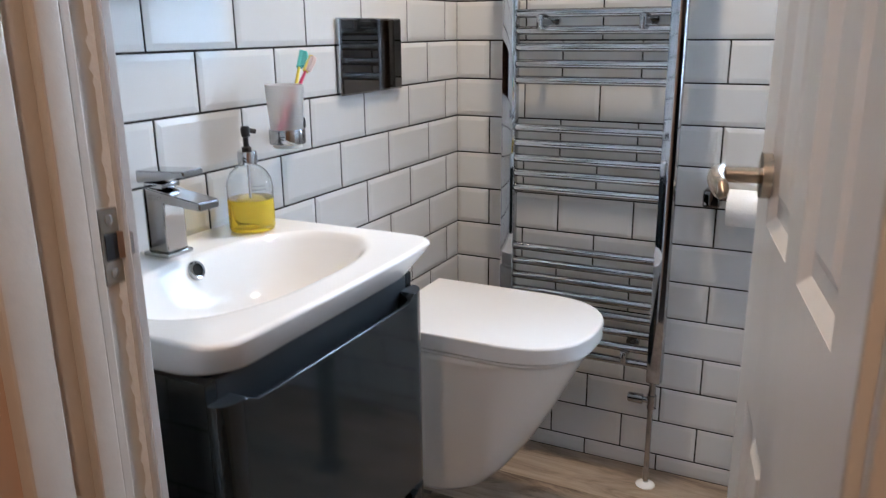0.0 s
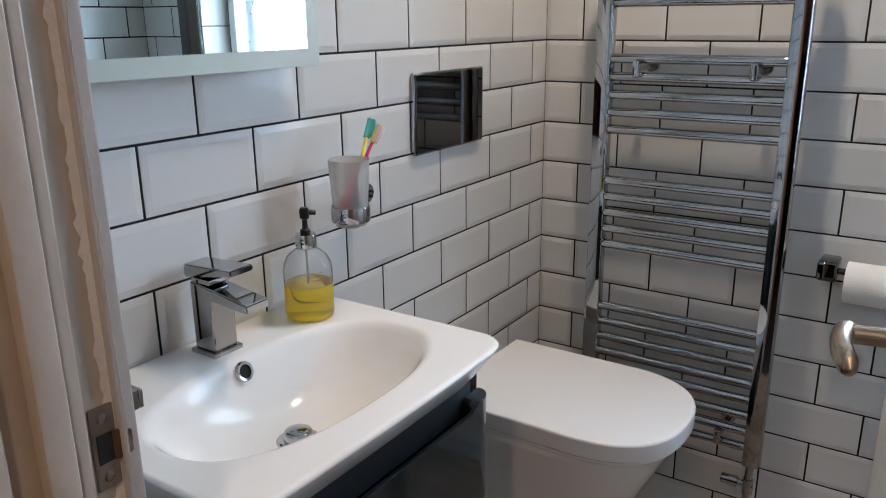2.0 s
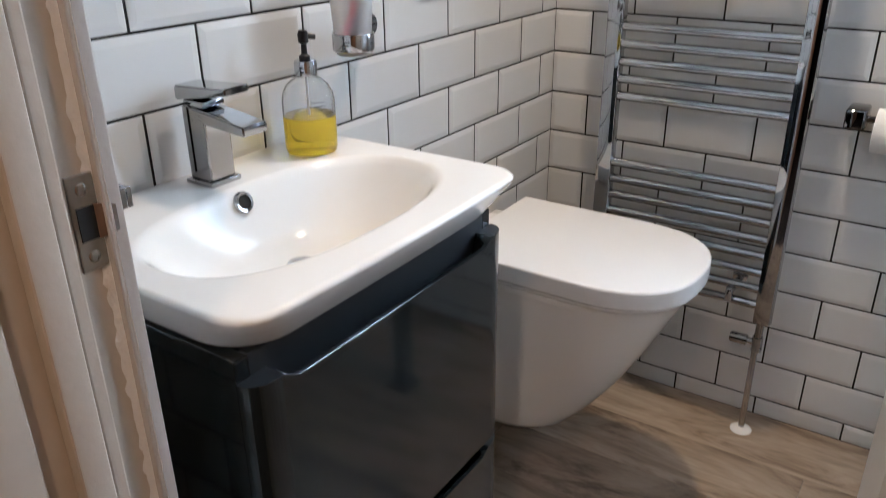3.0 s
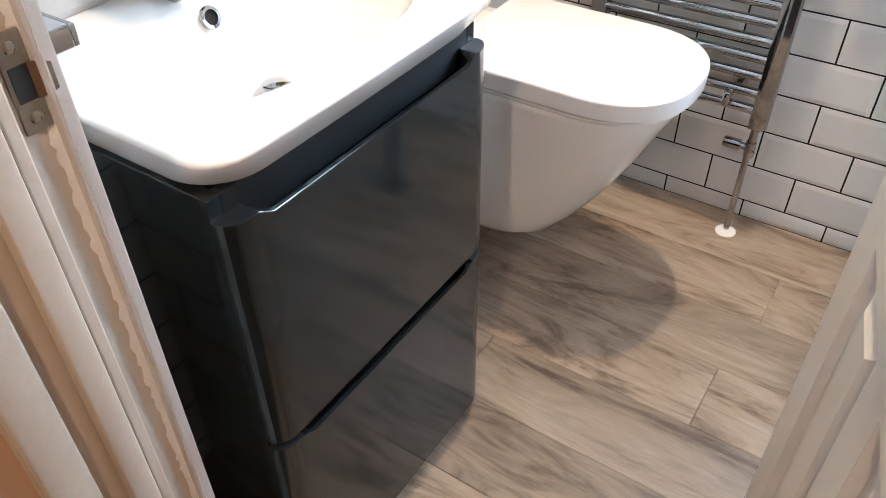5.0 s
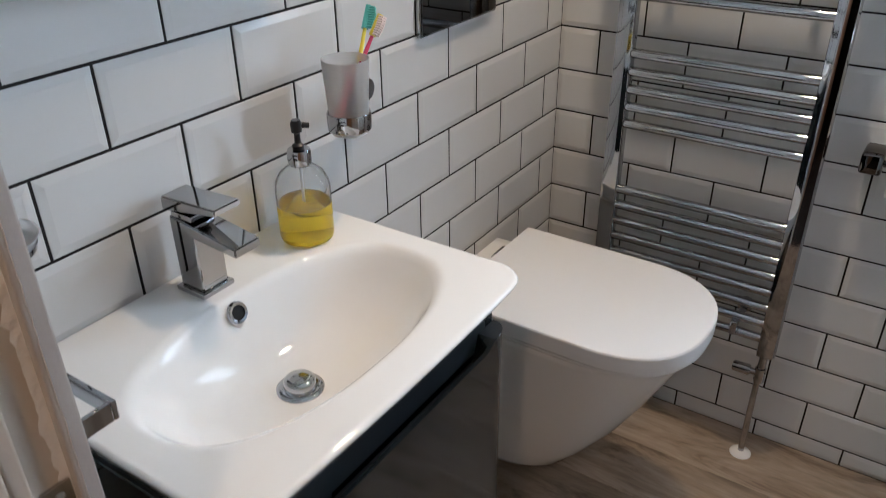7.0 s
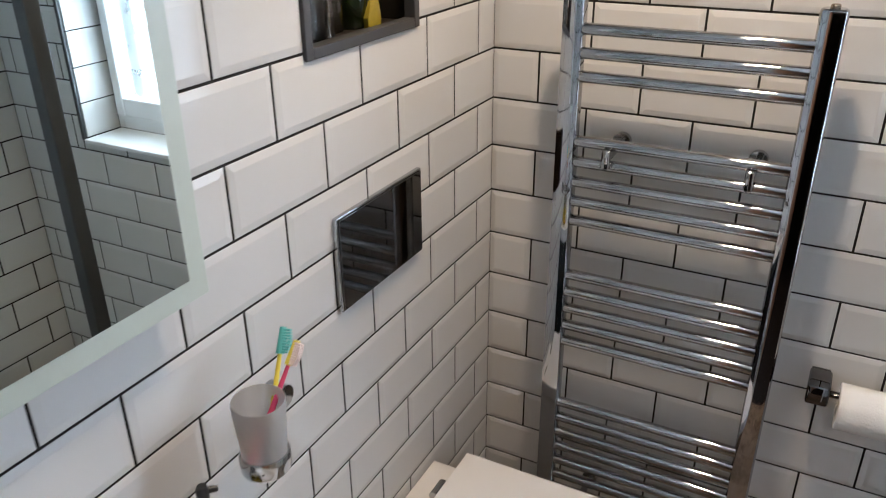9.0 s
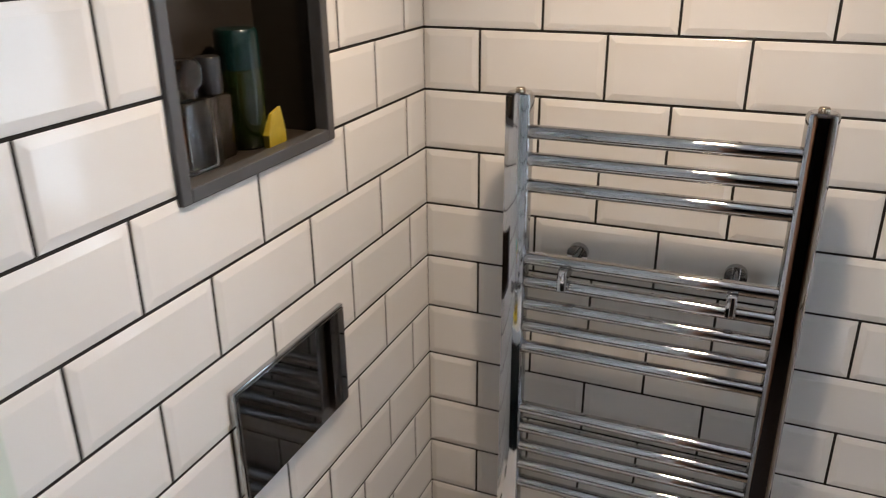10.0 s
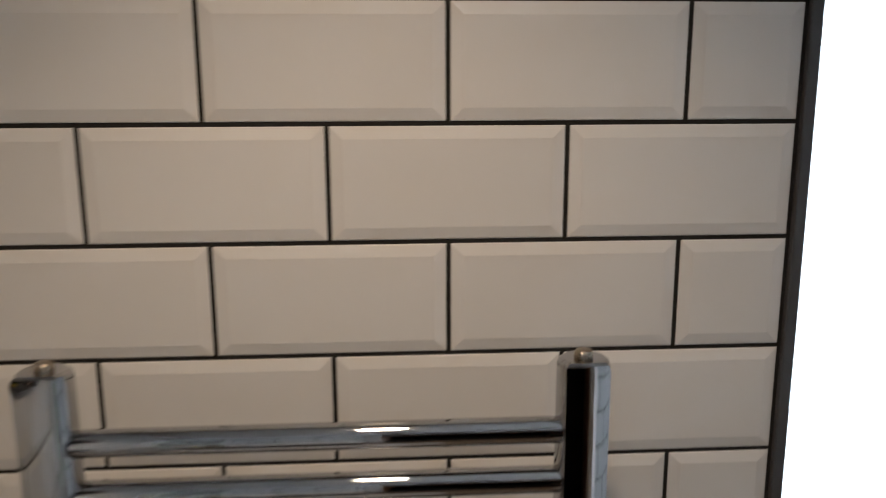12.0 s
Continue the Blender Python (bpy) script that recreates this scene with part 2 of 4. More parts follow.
# ---- the room: x from the basin wall, y from the towel-rail wall, z from the floor
ROW, HALF = 0.1022, 0.10316
RIGHT, FRONT, HALL = 1.70, -1.527, -1.635
JAMB_L, JAMB_R = 0.410, 1.000
WIN = (0.832, 1.400, 1.005, 2.06)
NICHE = (-0.622, -0.322, 1.474, 1.8896)


def tile_mesh(w, h):
    """A bevelled tile, flat on the wall at y = 0 and facing -y."""
    bm = bmesh.new()
    b = min(0.011, w * 0.3, h * 0.3)
    rings = [[(-w / 2 + i, -d, -h / 2 + i), (w / 2 - i, -d, -h / 2 + i), (w / 2 - i, -d, h / 2 - i), (-w / 2 + i, -d, h / 2 - i)] for i, d in ((0, -0.006), (0, 0.0014), (0.0008, 0.0019), (b, 0.0037))]
    loft(bm, rings, close_first=False)
    return mesh_of("tile", bm, TILE, smooth=0)


TILE_MESHES = {}


def tile_rects(u0, u1, shift, holes):
    """Running bond between u0 and u1: rectangles of tiles, cut round the holes."""
    for k in range(-8, 15):
        z0, z1 = (0.0, 0.05) if k == 14 else (0.05 + (13 - k) * ROW, 0.05 + (14 - k) * ROW)
        start = shift + (HALF if k % 2 else 0.0)
        us = [u0] + [start + 2 * HALF * i for i in range(-20, 20) if u0 + 0.012 < start + 2 * HALF * i < u1 - 0.012] + [u1]
        for a, b in zip(us, us[1:]):
            pieces = [(a, b, z0, z1)]
            for h0, h1, hz0, hz1 in holes:
                cut = []
                for p0, p1, q0, q1 in pieces:
                    if p1 <= h0 or p0 >= h1 or q1 <= hz0 or q0 >= hz1:
                        cut.append((p0, p1, q0, q1))
                        continue
                    if p0 < h0:
                        cut.append((p0, h0, q0, q1))
                    if p1 > h1:
                        cut.append((h1, p1, q0, q1))
                    if q0 < hz0:
                        cut.append((max(p0, h0), min(p1, h1), q0, hz0))
                    if q1 > hz1:
                        cut.append((max(p0, h0), min(p1, h1), hz1, q1))
                pieces = cut
            for p0, p1, q0, q1 in pieces:
                if p1 - p0 > 0.012 and q1 - q0 > 0.012:
                    yield p0, p1, q0, q1


def lay_tiles(wall, u0, u1, shift, holes, base, turn, flip=1):
    """Tiles as parts of a wall. base: the wall's place; turn: its facing in degrees; flip: -1 where the wall's u runs against the turned x."""
    made = 0
    for p0, p1, q0, q1 in tile_rects(u0, u1, shift, holes):
        key = (round(p1 - p0 - 0.0042, 4), round(q1 - q0 - 0.0040, 4))
        if key not in TILE_MESHES:
            TILE_MESHES[key] = tile_mesh(*key)
        ob = new("tile", TILE_MESHES[key])
        rz = radians(turn)
        u = flip * (p0 + p1) / 2
        lean = 0.0016
        ob.matrix_world = Matrix.Translation((base[0] + u * math.cos(rz), base[1] + u * math.sin(rz), (q0 + q1) / 2)) @ Euler((random.uniform(-lean, lean), 0, rz + random.uniform(-lean, lean))).to_matrix().to_4x4()
        ob.parent = wall
        made += 1
    return made


def lay_joined(wall, u0, u1, shift, holes, base, turn, flip=1):
    """The same tiling as one joined part."""
    verts, faces = [], []
    rz = radians(turn)
    c, s = math.cos(rz), math.sin(rz)
    for p0, p1, q0, q1 in tile_rects(u0, u1, shift, holes):
        w, h, u, z = p1 - p0 - 0.0042, q1 - q0 - 0.0040, flip * (p0 + p1) / 2, (q0 + q1) / 2
        b, at = min(0.011, w * 0.3, h * 0.3), len(verts)
        for i, d in ((0, -0.006), (0.0006, 0.0018), (b, 0.0037)):
            for x, zz in ((-w / 2 + i, -h / 2 + i), (w / 2 - i, -h / 2 + i), (w / 2 - i, h / 2 - i), (-w / 2 + i, h / 2 - i)):
                verts.append((base[0] + (u + x) * c + d * s, base[1] + (u + x) * s - d * c, z + zz))
        for r in (0, 4):
            for i in range(4):
                j = (i + 1) % 4
                faces.append((at + r + i, at + r + j, at + r + 4 + j, at + r + 4 + i))
        faces.append((at + 8, at + 9, at + 10, at + 11))
    me = bpy.data.meshes.new("tiling")
    me.from_pydata(verts, [], faces)
    me.materials.append(TILE)
    ob = new("tiling", me)
    ob.parent = wall
    return tagged(ob, kind="stuff")


def wall_of(name, label, boxes, mat):
    bm = bmesh.new()
    for b in boxes:
        box(bm, *b)
    return tagged(part(name, bm, mat, smooth=0), label, "wall", kind="structure")


G = -0.0009
TOP = 2.30
wall_left = wall_of("wall_left", "dark-grouted wall of white bevelled brick tiles with a niche", [
    (-0.16, -G, FRONT, NICHE[0], 0, TOP), (-0.16, -G, NICHE[1], 0.16, 0, TOP), (-0.16, -G, NICHE[0], NICHE[1], 0, NICHE[2]), (-0.16, -G, NICHE[0], NICHE[1], NICHE[3], TOP), (-0.16, -0.105, NICHE[0], NICHE[1], NICHE[2], NICHE[3])], GROUT)
wall_back = wall_of("wall_back", "dark-grouted wall of white bevelled brick tiles with a window", [
    (-G, WIN[0], G, 0.26, 0, TOP), (WIN[1], RIGHT + 0.1, G, 0.26, 0, TOP), (WIN[0], WIN[1], G, 0.26, 0, WIN[2] - 0.012), (WIN[0], WIN[1], G, 0.26, WIN[3], TOP)], GROUT)
wall_right = wall_of("wall_right", "dark-grouted white tiled wall of the shower", [(RIGHT + G, RIGHT + 0.1, HALL, G, 0, TOP)], GROUT)
wall_front = wall_of("wall_front", "white tiled partition wall with a doorway", [
    (-0.16, JAMB_L - 0.03, HALL + 0.012, FRONT - G, 0, TOP), (JAMB_R + 0.03, RIGHT + G, HALL + 0.012, FRONT - G, 0, TOP), (JAMB_L - 0.03, JAMB_R + 0.03, HALL + 0.012, FRONT - G, 2.03, TOP)], GROUT)
bm = box(bmesh.new(), -0.16, RIGHT + 0.1, HALL, 0.26, TOP, TOP + 0.1)
ceiling = tagged(part("ceiling", bm, CEILING_PAINT, smooth=0), "plain white painted ceiling", "ceiling", kind="structure")
bm = box(bmesh.new(), -0.16, RIGHT + 0.1, FRONT - 0.06, 0.26, -0.1, -0.006)
floor = tagged(part("floor", bm, HOLE, smooth=0), "grey-brown wood-effect plank floor", "floor", kind="structure")

# hall outside the doorway
hall_wall = wall_of("hall_wall", "pale salmon painted hall wall beside the door", [
    (0.25, 0.402, -5.5, HALL + 0.012, 0, TOP), (1.62, 1.75, -5.5, HALL, 0, TOP), (JAMB_R + 0.09, 1.62, HALL, HALL + 0.012, 0, TOP), (0.402, JAMB_R + 0.09, HALL, HALL + 0.012, 2.09, TOP)], HALL_PAINT)
# unseen wall added to close the hall, dark so the chrome reflects dark
hall_end = wall_of("unseen_hall_end_wall", "unseen wall closing the hall, coloured dark navy for the chrome to reflect", [(0.25, 1.75, -5.62, -5.5, 0, TOP)], REFLECTED_DARK)
bm = box(bmesh.new(), 0.25, 1.75, -5.62, HALL, TOP, TOP + 0.1)
tagged(part("hall_ceiling", bm, CEILING_PAINT, smooth=0), "plain white hall ceiling", "ceiling", kind="structure")
bm = box(bmesh.new(), 0.25, 1.75, -5.62, FRONT - 0.06, -0.1, 0.0)
tagged(part("hall_floor", bm, CARPET, smooth=0), "charcoal carpet on the hall floor", "floor", kind="structure")
bm = bmesh.new()
bmesh.ops.create_grid(bm, x_segments=8, y_segments=8, size=400, matrix=Matrix.Translation((0, 0, -2.9)))
tagged(part("ground", bm, GRASS, smooth=0), "pale grassy ground outside the window", "ground", kind="structure")

# ---- window
window = thing("window_1", "white plastic window with bright obscure glass and tiled reveal", "window", (1.119, 0.15, WIN[2]), kind="structure")
w0, w1, wz0, wz1 = WIN
bm = bmesh.new()
for b in ((w0, w0 + 0.022, 0.125, 0.185, wz0, wz1), (w1 - 0.022, w1, 0.125, 0.185, wz0, wz1), (w0 + 0.022, w1 - 0.022, 0.125, 0.185, wz0, wz0 + 0.05), (w0 + 0.022, w1 - 0.022, 0.125, 0.185, wz1 - 0.05, wz1)):
    box(bm, *b, bevel=0.004)
world_part("window_frame", bm, UPVC, window)
bm = bmesh.new()
for b in ((w0 + 0.018, w0 + 0.052, 0.108, 0.165, wz0 + 0.043, wz1 - 0.043), (w1 - 0.052, w1 - 0.018, 0.108, 0.165, wz0 + 0.043, wz1 - 0.043), (w0 + 0.052, w1 - 0.052, 0.108, 0.165, wz0 + 0.043, wz0 + 0.100), (w0 + 0.052, w1 - 0.052, 0.108, 0.165, wz1 - 0.100, wz1 - 0.043)):
    box(bm, *b, bevel=0.006)
world_part("sash", bm, UPVC, window)
bm = box(bmesh.new(), w0 + 0.045, w1 - 0.045, 0.138, 0.144, wz0 + 0.09, wz1 - 0.09)
pane = world_part("pane", bm, PANE, window, "bright obscure glass")
pane.visible_shadow = False
bm = bmesh.new()
box(bm, w0 + 0.004, w1 - 0.004, -0.012, 0.128, wz0 - 0.012, wz0, bevel=0.003)
world_part("window_sill", bm, UPVC, window, "white glossy sill board")
bm = bmesh.new()
rows_n = 10
for r in range(rows_n):
    za, zb = wz0 + 0.0015 + r * ROW, min(wz0 + (r + 1) * ROW - 0.0015, wz1 - 0.002)
    box(bm, w0 - 0.004, w0 + 0.0035, 0.0035, 0.124, za, zb, bevel=0.0015, segments=1)
    box(bm, w1 - 0.0035, w1 + 0.004, 0.0035, 0.124, za, zb, bevel=0.0015, segments=1)
world_part("reveal_tiling", bm, TILE, window, "white reveal tiles")
bm = bmesh.new()
box(bm, w0 - 0.0105, w0 + 0.001, -0.0070, 0.003, wz0 - 0.004, wz1, bevel=0.002)
box(bm, w1 - 0.001, w1 + 0.0105, -0.0070, 0.003, wz0 - 0.004, wz1, bevel=0.002)
world_part("edge_trim", bm, TRIM, window, "anthracite metal tile trim")

# ---- door frame
door_frame = thing("door_frame", "chipped cream gloss-painted door lining with stop and strike plate", "door frame", (0.70, -1.58, 0), kind="structure")


def jamb(x, side):
    """One upright of the lining; side is 1 where the doorway lies on +x of it."""
    def span(a, b):
        return (x + side * a, x + side * b) if side > 0 else (x + side * b, x + side * a)
    bm = bmesh.new()
    box(bm, *span(-0.03, 0.0), HALL + 0.012, -1.5405, 0, 2.03, bevel=0.002)
    world_part("lining", bm, PAINT, door_frame)
    bm = box(bmesh.new(), *span(-0.03, 0.0075), -1.5405, FRONT + 0.001, 0, 2.045, bevel=0.002)
    world_part("inner_architrave", bm, GREY_PAINT, door_frame, "grey-white inner edge")
    bm = bmesh.new()
    rng = random.Random(5 + side)
    cols = [(0.0055 * i, 0.0034 + 0.0022 * rng.random() ** 2, 0.0012 * rng.random()) for i in range(368)]
    va = [bm.verts.new((x + side * 0.0003, -1.5400 - 1.5 * w - o, z)) for z, w, o in cols]
    vb = [bm.verts.new((x + side * (0.0010 + 0.1 * w), -1.5406, z)) for z, w, o in cols]
    vc = [bm.verts.new((x + side * 0.0080, -1.5378 + 0.4 * w, z)) for z, w, o in cols]
    for a, b in ((va, vb), (vb, vc)):
        for i in range(len(cols) - 1):
            bm.faces.new((a[i], a[i + 1], b[i + 1], b[i]))
    world_part("chipped_edge", bm, CHIPPED, door_frame, "flaking white paint", smooth=0)
    bm = bmesh.new()
    box(bm, *span(0.0, 0.013), -1.602, -1.5785, 0, 2.03, bevel=0.003, segments=3)
    box(bm, *span(0.0, 0.0085), -1.5775, -1.566, 0, 2.03, bevel=0.002, segments=2)
    world_part("door_stop", bm, PAINT, door_frame)
    bm = bmesh.new()
    box(bm, *span(-0.028, 0.007), -1.660, -1.6215, 0, 2.09, bevel=0.005, segments=3)
    if side < 0:
        box(bm, *span(-0.09, -0.028), -1.655, -1.6335, 0, 2.09, bevel=0.005, segments=3)
    world_part("hall_architrave", bm, PAINT, door_frame)


jamb(JAMB_L, 1)
jamb(JAMB_R, -1)
bm = box(bmesh.new(), JAMB_L, JAMB_R, HALL + 0.012, FRONT + 0.004, 2.0, 2.03, bevel=0.002)
world_part("head_lining", bm, PAINT, door_frame)
bm = box(bmesh.new(), JAMB_L - 0.0008, JAMB_L + 0.0022, -1.5610, -1.5412, 0.992, 1.060, bevel=0.001)
strike = world_part("strike_plate", bm, STEEL, door_frame, "tarnished steel strike plate with screws")
for z0, z1, name in ((1.014, 1.038, "latch_hole"),):
    bm = box(bmesh.new(), JAMB_L - 0.01, JAMB_L + 0.0030, -1.5578, -1.5450, z0, z1)
    part(name, bm, HOLE, strike)
for z in (1.002, 1.050):
    bm = turned(bmesh.new(), [(0.0045, 0), (0.0045, 0.0006), (0.003, 0.0014)], sides=14)
    bmesh.ops.transform(bm, matrix=Matrix.Translation((JAMB_L + 0.0018, -1.551, z)) @ pose(0, 0, 0, 0, 90, 0), verts=bm.verts)
    part("screw", bm, CHROME, strike, smooth=50)
bm = bmesh.new()
rings = []
for i in range(9):
    q = math.pi / 2 * i / 8
    half = 0.0125 - 0.0035 * (i / 8) ** 2
    x, y = JAMB_L + 0.0012 + 0.0050 * math.sin(q), -1.5455 + 0.0135 * i / 8
    rings.append([(x, y, 1.026 - half), (x + 0.0016, y, 1.026 - half), (x + 0.0016, y, 1.026 + half), (x, y, 1.026 + half)])
loft(bm, rings)
lip = part("strike_lip", bm, CHROME, strike, "bright curved lip")

# ---- door, open into the room
DOOR_W, DOOR_H = 0.597, 1.985
door = thing("door_1", "white grained panel door standing open into the bathroom", "door", kind="structure")
door.matrix_world = pose(JAMB_R + 0.001, -1.533, 0.008, 0, 0, 101.3)


def door_leaf():
    """A moulded leaf with two columns of sunk panels; the hall face is at y = 0."""
    us = [0, 0.118, 0.276, 0.346, 0.505, DOOR_W]
    zs = [0, 0.20, 0.745, 0.972, 1.55, 1.62, 1.88, DOOR_H]
    panels = [(us[a], us[a + 1], zs[b], zs[b + 1]) for a in (1, 3) for b in (1, 3, 5)]
    bm = box(bmesh.new(), 0, DOOR_W, -0.035, -0.012, 0, DOOR_H)
    for a, b in ((0, 1), (2, 3), (4, 5)):
        box(bm, us[a], us[b], -0.012, 0, 0, DOOR_H)
    for a in (1, 3):
        for b in (0, 2, 4, 6):
            box(bm, us[a], us[a + 1], -0.012, 0, zs[b], zs[b + 1])
    part("leaf", bm, DOOR_PAINT, door, smooth=0)
    for u0, u1, z0, z1 in panels:
        bm = bmesh.new()
        rings = []
        for i, d in ((0.0, -0.0005), (0.006, -0.004), (0.014, -0.009), (0.022, -0.0105), (0.030, -0.0105), (0.046, -0.0035)):
            rings.append([(u0 + i, d, z0 + i), (u1 - i, d, z0 + i), (u1 - i, d, z1 - i), (u0 + i, d, z1 - i)])
        loft(bm, rings, close_first=False)
        part("panel", bm, DOOR_PAINT, door, smooth=20)


door_leaf()
bm = bmesh.new()
ux, uz = 0.506, 1.030
tube(bm, (ux, 0.0, uz), (ux, 0.011, uz), 0.0265, 32)
handle = part("door_handle", bm, NICKEL, door, "brushed nickel lever handle on a round rose")
bm = tube(bmesh.new(), (ux, 0.011, uz), (ux, 0.058, uz), 0.0095, 20)
part("neck", bm, NICKEL, handle)
bm = bmesh.new()
rings = []
for i in range(15):
    t = i / 14
    cx, cy = ux - 0.078 * t + 0.006, 0.056 + 0.006 * math.sin(t * math.pi)
    round_off = math.sqrt(max(0.02, 1 - max(0.0, (t - 0.8) / 0.2) ** 2))
    a, b = (0.0105 - 0.001 * t) * round_off, (0.0090 + 0.0040 * t) * round_off
    rings.append([(cx, cy + a * math.cos(q), uz + 0.002 - 0.010 * t * t + b * math.sin(q)) for q in [2 * math.pi * k / 18 for k in range(18)]])
loft(bm, rings)
part("lever", bm, NICKEL, handle)

# ---- shower post and small wall bracket
bm = bmesh.new()
box(bm, 0.958, 0.996, -0.409, -0.371, 0.0, CEIL, bevel=0.004)
shower_post = thing("shower_post", "dark anodised upright of the shower screen", "shower screen", (0.9775, -0.39, 0))
world_part("post", bm, TRIM, shower_post)
bm = box(bmesh.new(), 0.945, 1.010, -0.425, -0.355, 0.0, 0.012, bevel=0.003)
world_part("foot", bm, TRIM, shower_post)

# ---- vanity unit
CY, VY = -1.154, -1.158
vanity = thing("vanity_unit", "dark grey gloss floor-standing vanity unit with two drawers", "vanity unit", (0.18, CY, 0))
for name, b in (("side_panel", (0.006, 0.352, VY - 0.243, VY - 0.225, 0.045, 0.8145)), ("side_panel", (0.006, 0.352, VY + 0.225, VY + 0.243, 0.045, 0.8145)), ("back_panel", (0.006, 0.020, VY - 0.225, VY + 0.225, 0.045, 0.8145)),
                ("bottom_panel", (0.020, 0.352, VY - 0.225, VY + 0.225, 0.045, 0.060)), ("middle_rail", (0.338, 0.352, VY - 0.225, VY + 0.225, 0.415, 0.430)), ("top_rail", (0.338, 0.352, VY - 0.225, VY + 0.225, 0.760, 0.8145))):
    world_part(name, box(bmesh.new(), *b, bevel=0.001, segments=1), GREY_GLOSS if name == "side_panel" else GREY_SIDE, vanity)
bm = box(bmesh.new(), 0.006, 0.335, VY - 0.238, VY + 0.238, 0.0, 0.045)
world_part("plinth", bm, GREY_SIDE, vanity)


def drawer_front(z0, z1):
    """A gloss front with rounded upright edges and a sunk finger pull along its top."""
    hw, xb, xf, r, ry = 0.245, 0.354, 0.380, 0.022, 0.034
    line = [(-hw, xb)]
    line += [(-hw + ry - ry * math.cos(q), xf - r + r * math.sin(q)) for q in [math.pi / 2 * k / 8 for k in range(9)]]
    for y in (-0.205, -0.193, -0.185, 0.185, 0.193, 0.205):
        line.append((y, xf))
    line += [(hw - ry + ry * math.sin(q), xf - r + r * math.cos(q)) for q in [math.pi / 2 * k / 8 for k in range(9)]]
    line.append((hw, xb))

    def top(y):
        return z1 - 0.011 * min(1.0, max(0.0, (0.205 - abs(y)) / 0.020))
    bm = bmesh.new()
    def sunk(y):
        return min(1.0, max(0.0, (0.205 - abs(y)) / 0.012))

    def lip_back(y, x):
        return xb - 0.001 + sunk(y) * (x - 0.006 - xb + 0.001)
    low = [bm.verts.new((x, VY + y, z0)) for y, x in line]
    edge = [bm.verts.new((x, VY + y, top(y) - 0.0005)) for y, x in line]
    lip = [bm.verts.new((x - 0.0005 if x > xb + 0.004 else x, VY + y, top(y))) for y, x in line]
    in_hi = [bm.verts.new((lip_back(y, x), VY + y * 0.998, top(y))) for y, x in line]
    in_lo = [bm.verts.new((lip_back(y, x), VY + y * 0.998, top(y) - 0.024 * sunk(y))) for y, x in line]
    back_hi = [bm.verts.new((xb - 0.0012, VY + y * 0.998, top(y) - 0.026 * sunk(y))) for y, x in line]
    back_lo = [bm.verts.new((xb - 0.0012, VY + y * 0.998, z0)) for y, x in line]
    for a, b in ((low, edge), (edge, lip), (lip, in_hi), (in_hi, in_lo), (in_lo, back_hi), (back_hi, back_lo), (back_lo, low)):
        for i in range(len(line) - 1):
            bm.faces.new((a[i], a[i + 1], b[i + 1], b[i]))
    bmesh.ops.remove_doubles(bm, verts=bm.verts, dist=1e-5)
    ob = world_part("drawer", bm, GREY_GLOSS, vanity, smooth=30)
    ob.data.materials.append(GREY_SIDE)
    for p in ob.data.polygons:
        if p.normal.z > 0.9 and p.center.x < 0.373:
            p.material_index = 1
    return ob


drawer_front(0.055, 0.426)
drawer_front(0.440, 0.790)


# ---- basin
def rounded(hx, hy, r, cx, cy, count, n=2.0):
    """A ring round a rectangle with rounded corners, evenly by angle."""
    ring = []
    for i in range(count):
        q = 2 * math.pi * i / count
        c, s = math.cos(q), math.sin(q)
        if r:
            lo, hi = 0.0, 1.0
            for _ in range(24):
                mid = (lo + hi) / 2
                dx, dy = abs(mid * c) - hx + r, abs(mid * s) - hy + r
                inside = (math.hypot(dx, dy) < r) if dx > 0 and dy > 0 else max(dx, dy) < r
                lo, hi = (mid, hi) if inside else (lo, mid)
            ring.append((cx + lo * c, cy + lo * s))
            continue
        k = (abs(c / hx) ** n + abs(s / hy) ** n) ** (-1 / n)
        ring.append((cx + k * c, cy + k * s))
    return ring


RIM = 0.872
basin = thing("basin", "white ceramic basin with an oval bowl on the vanity unit", "basin", (0.2, CY, 0.815))


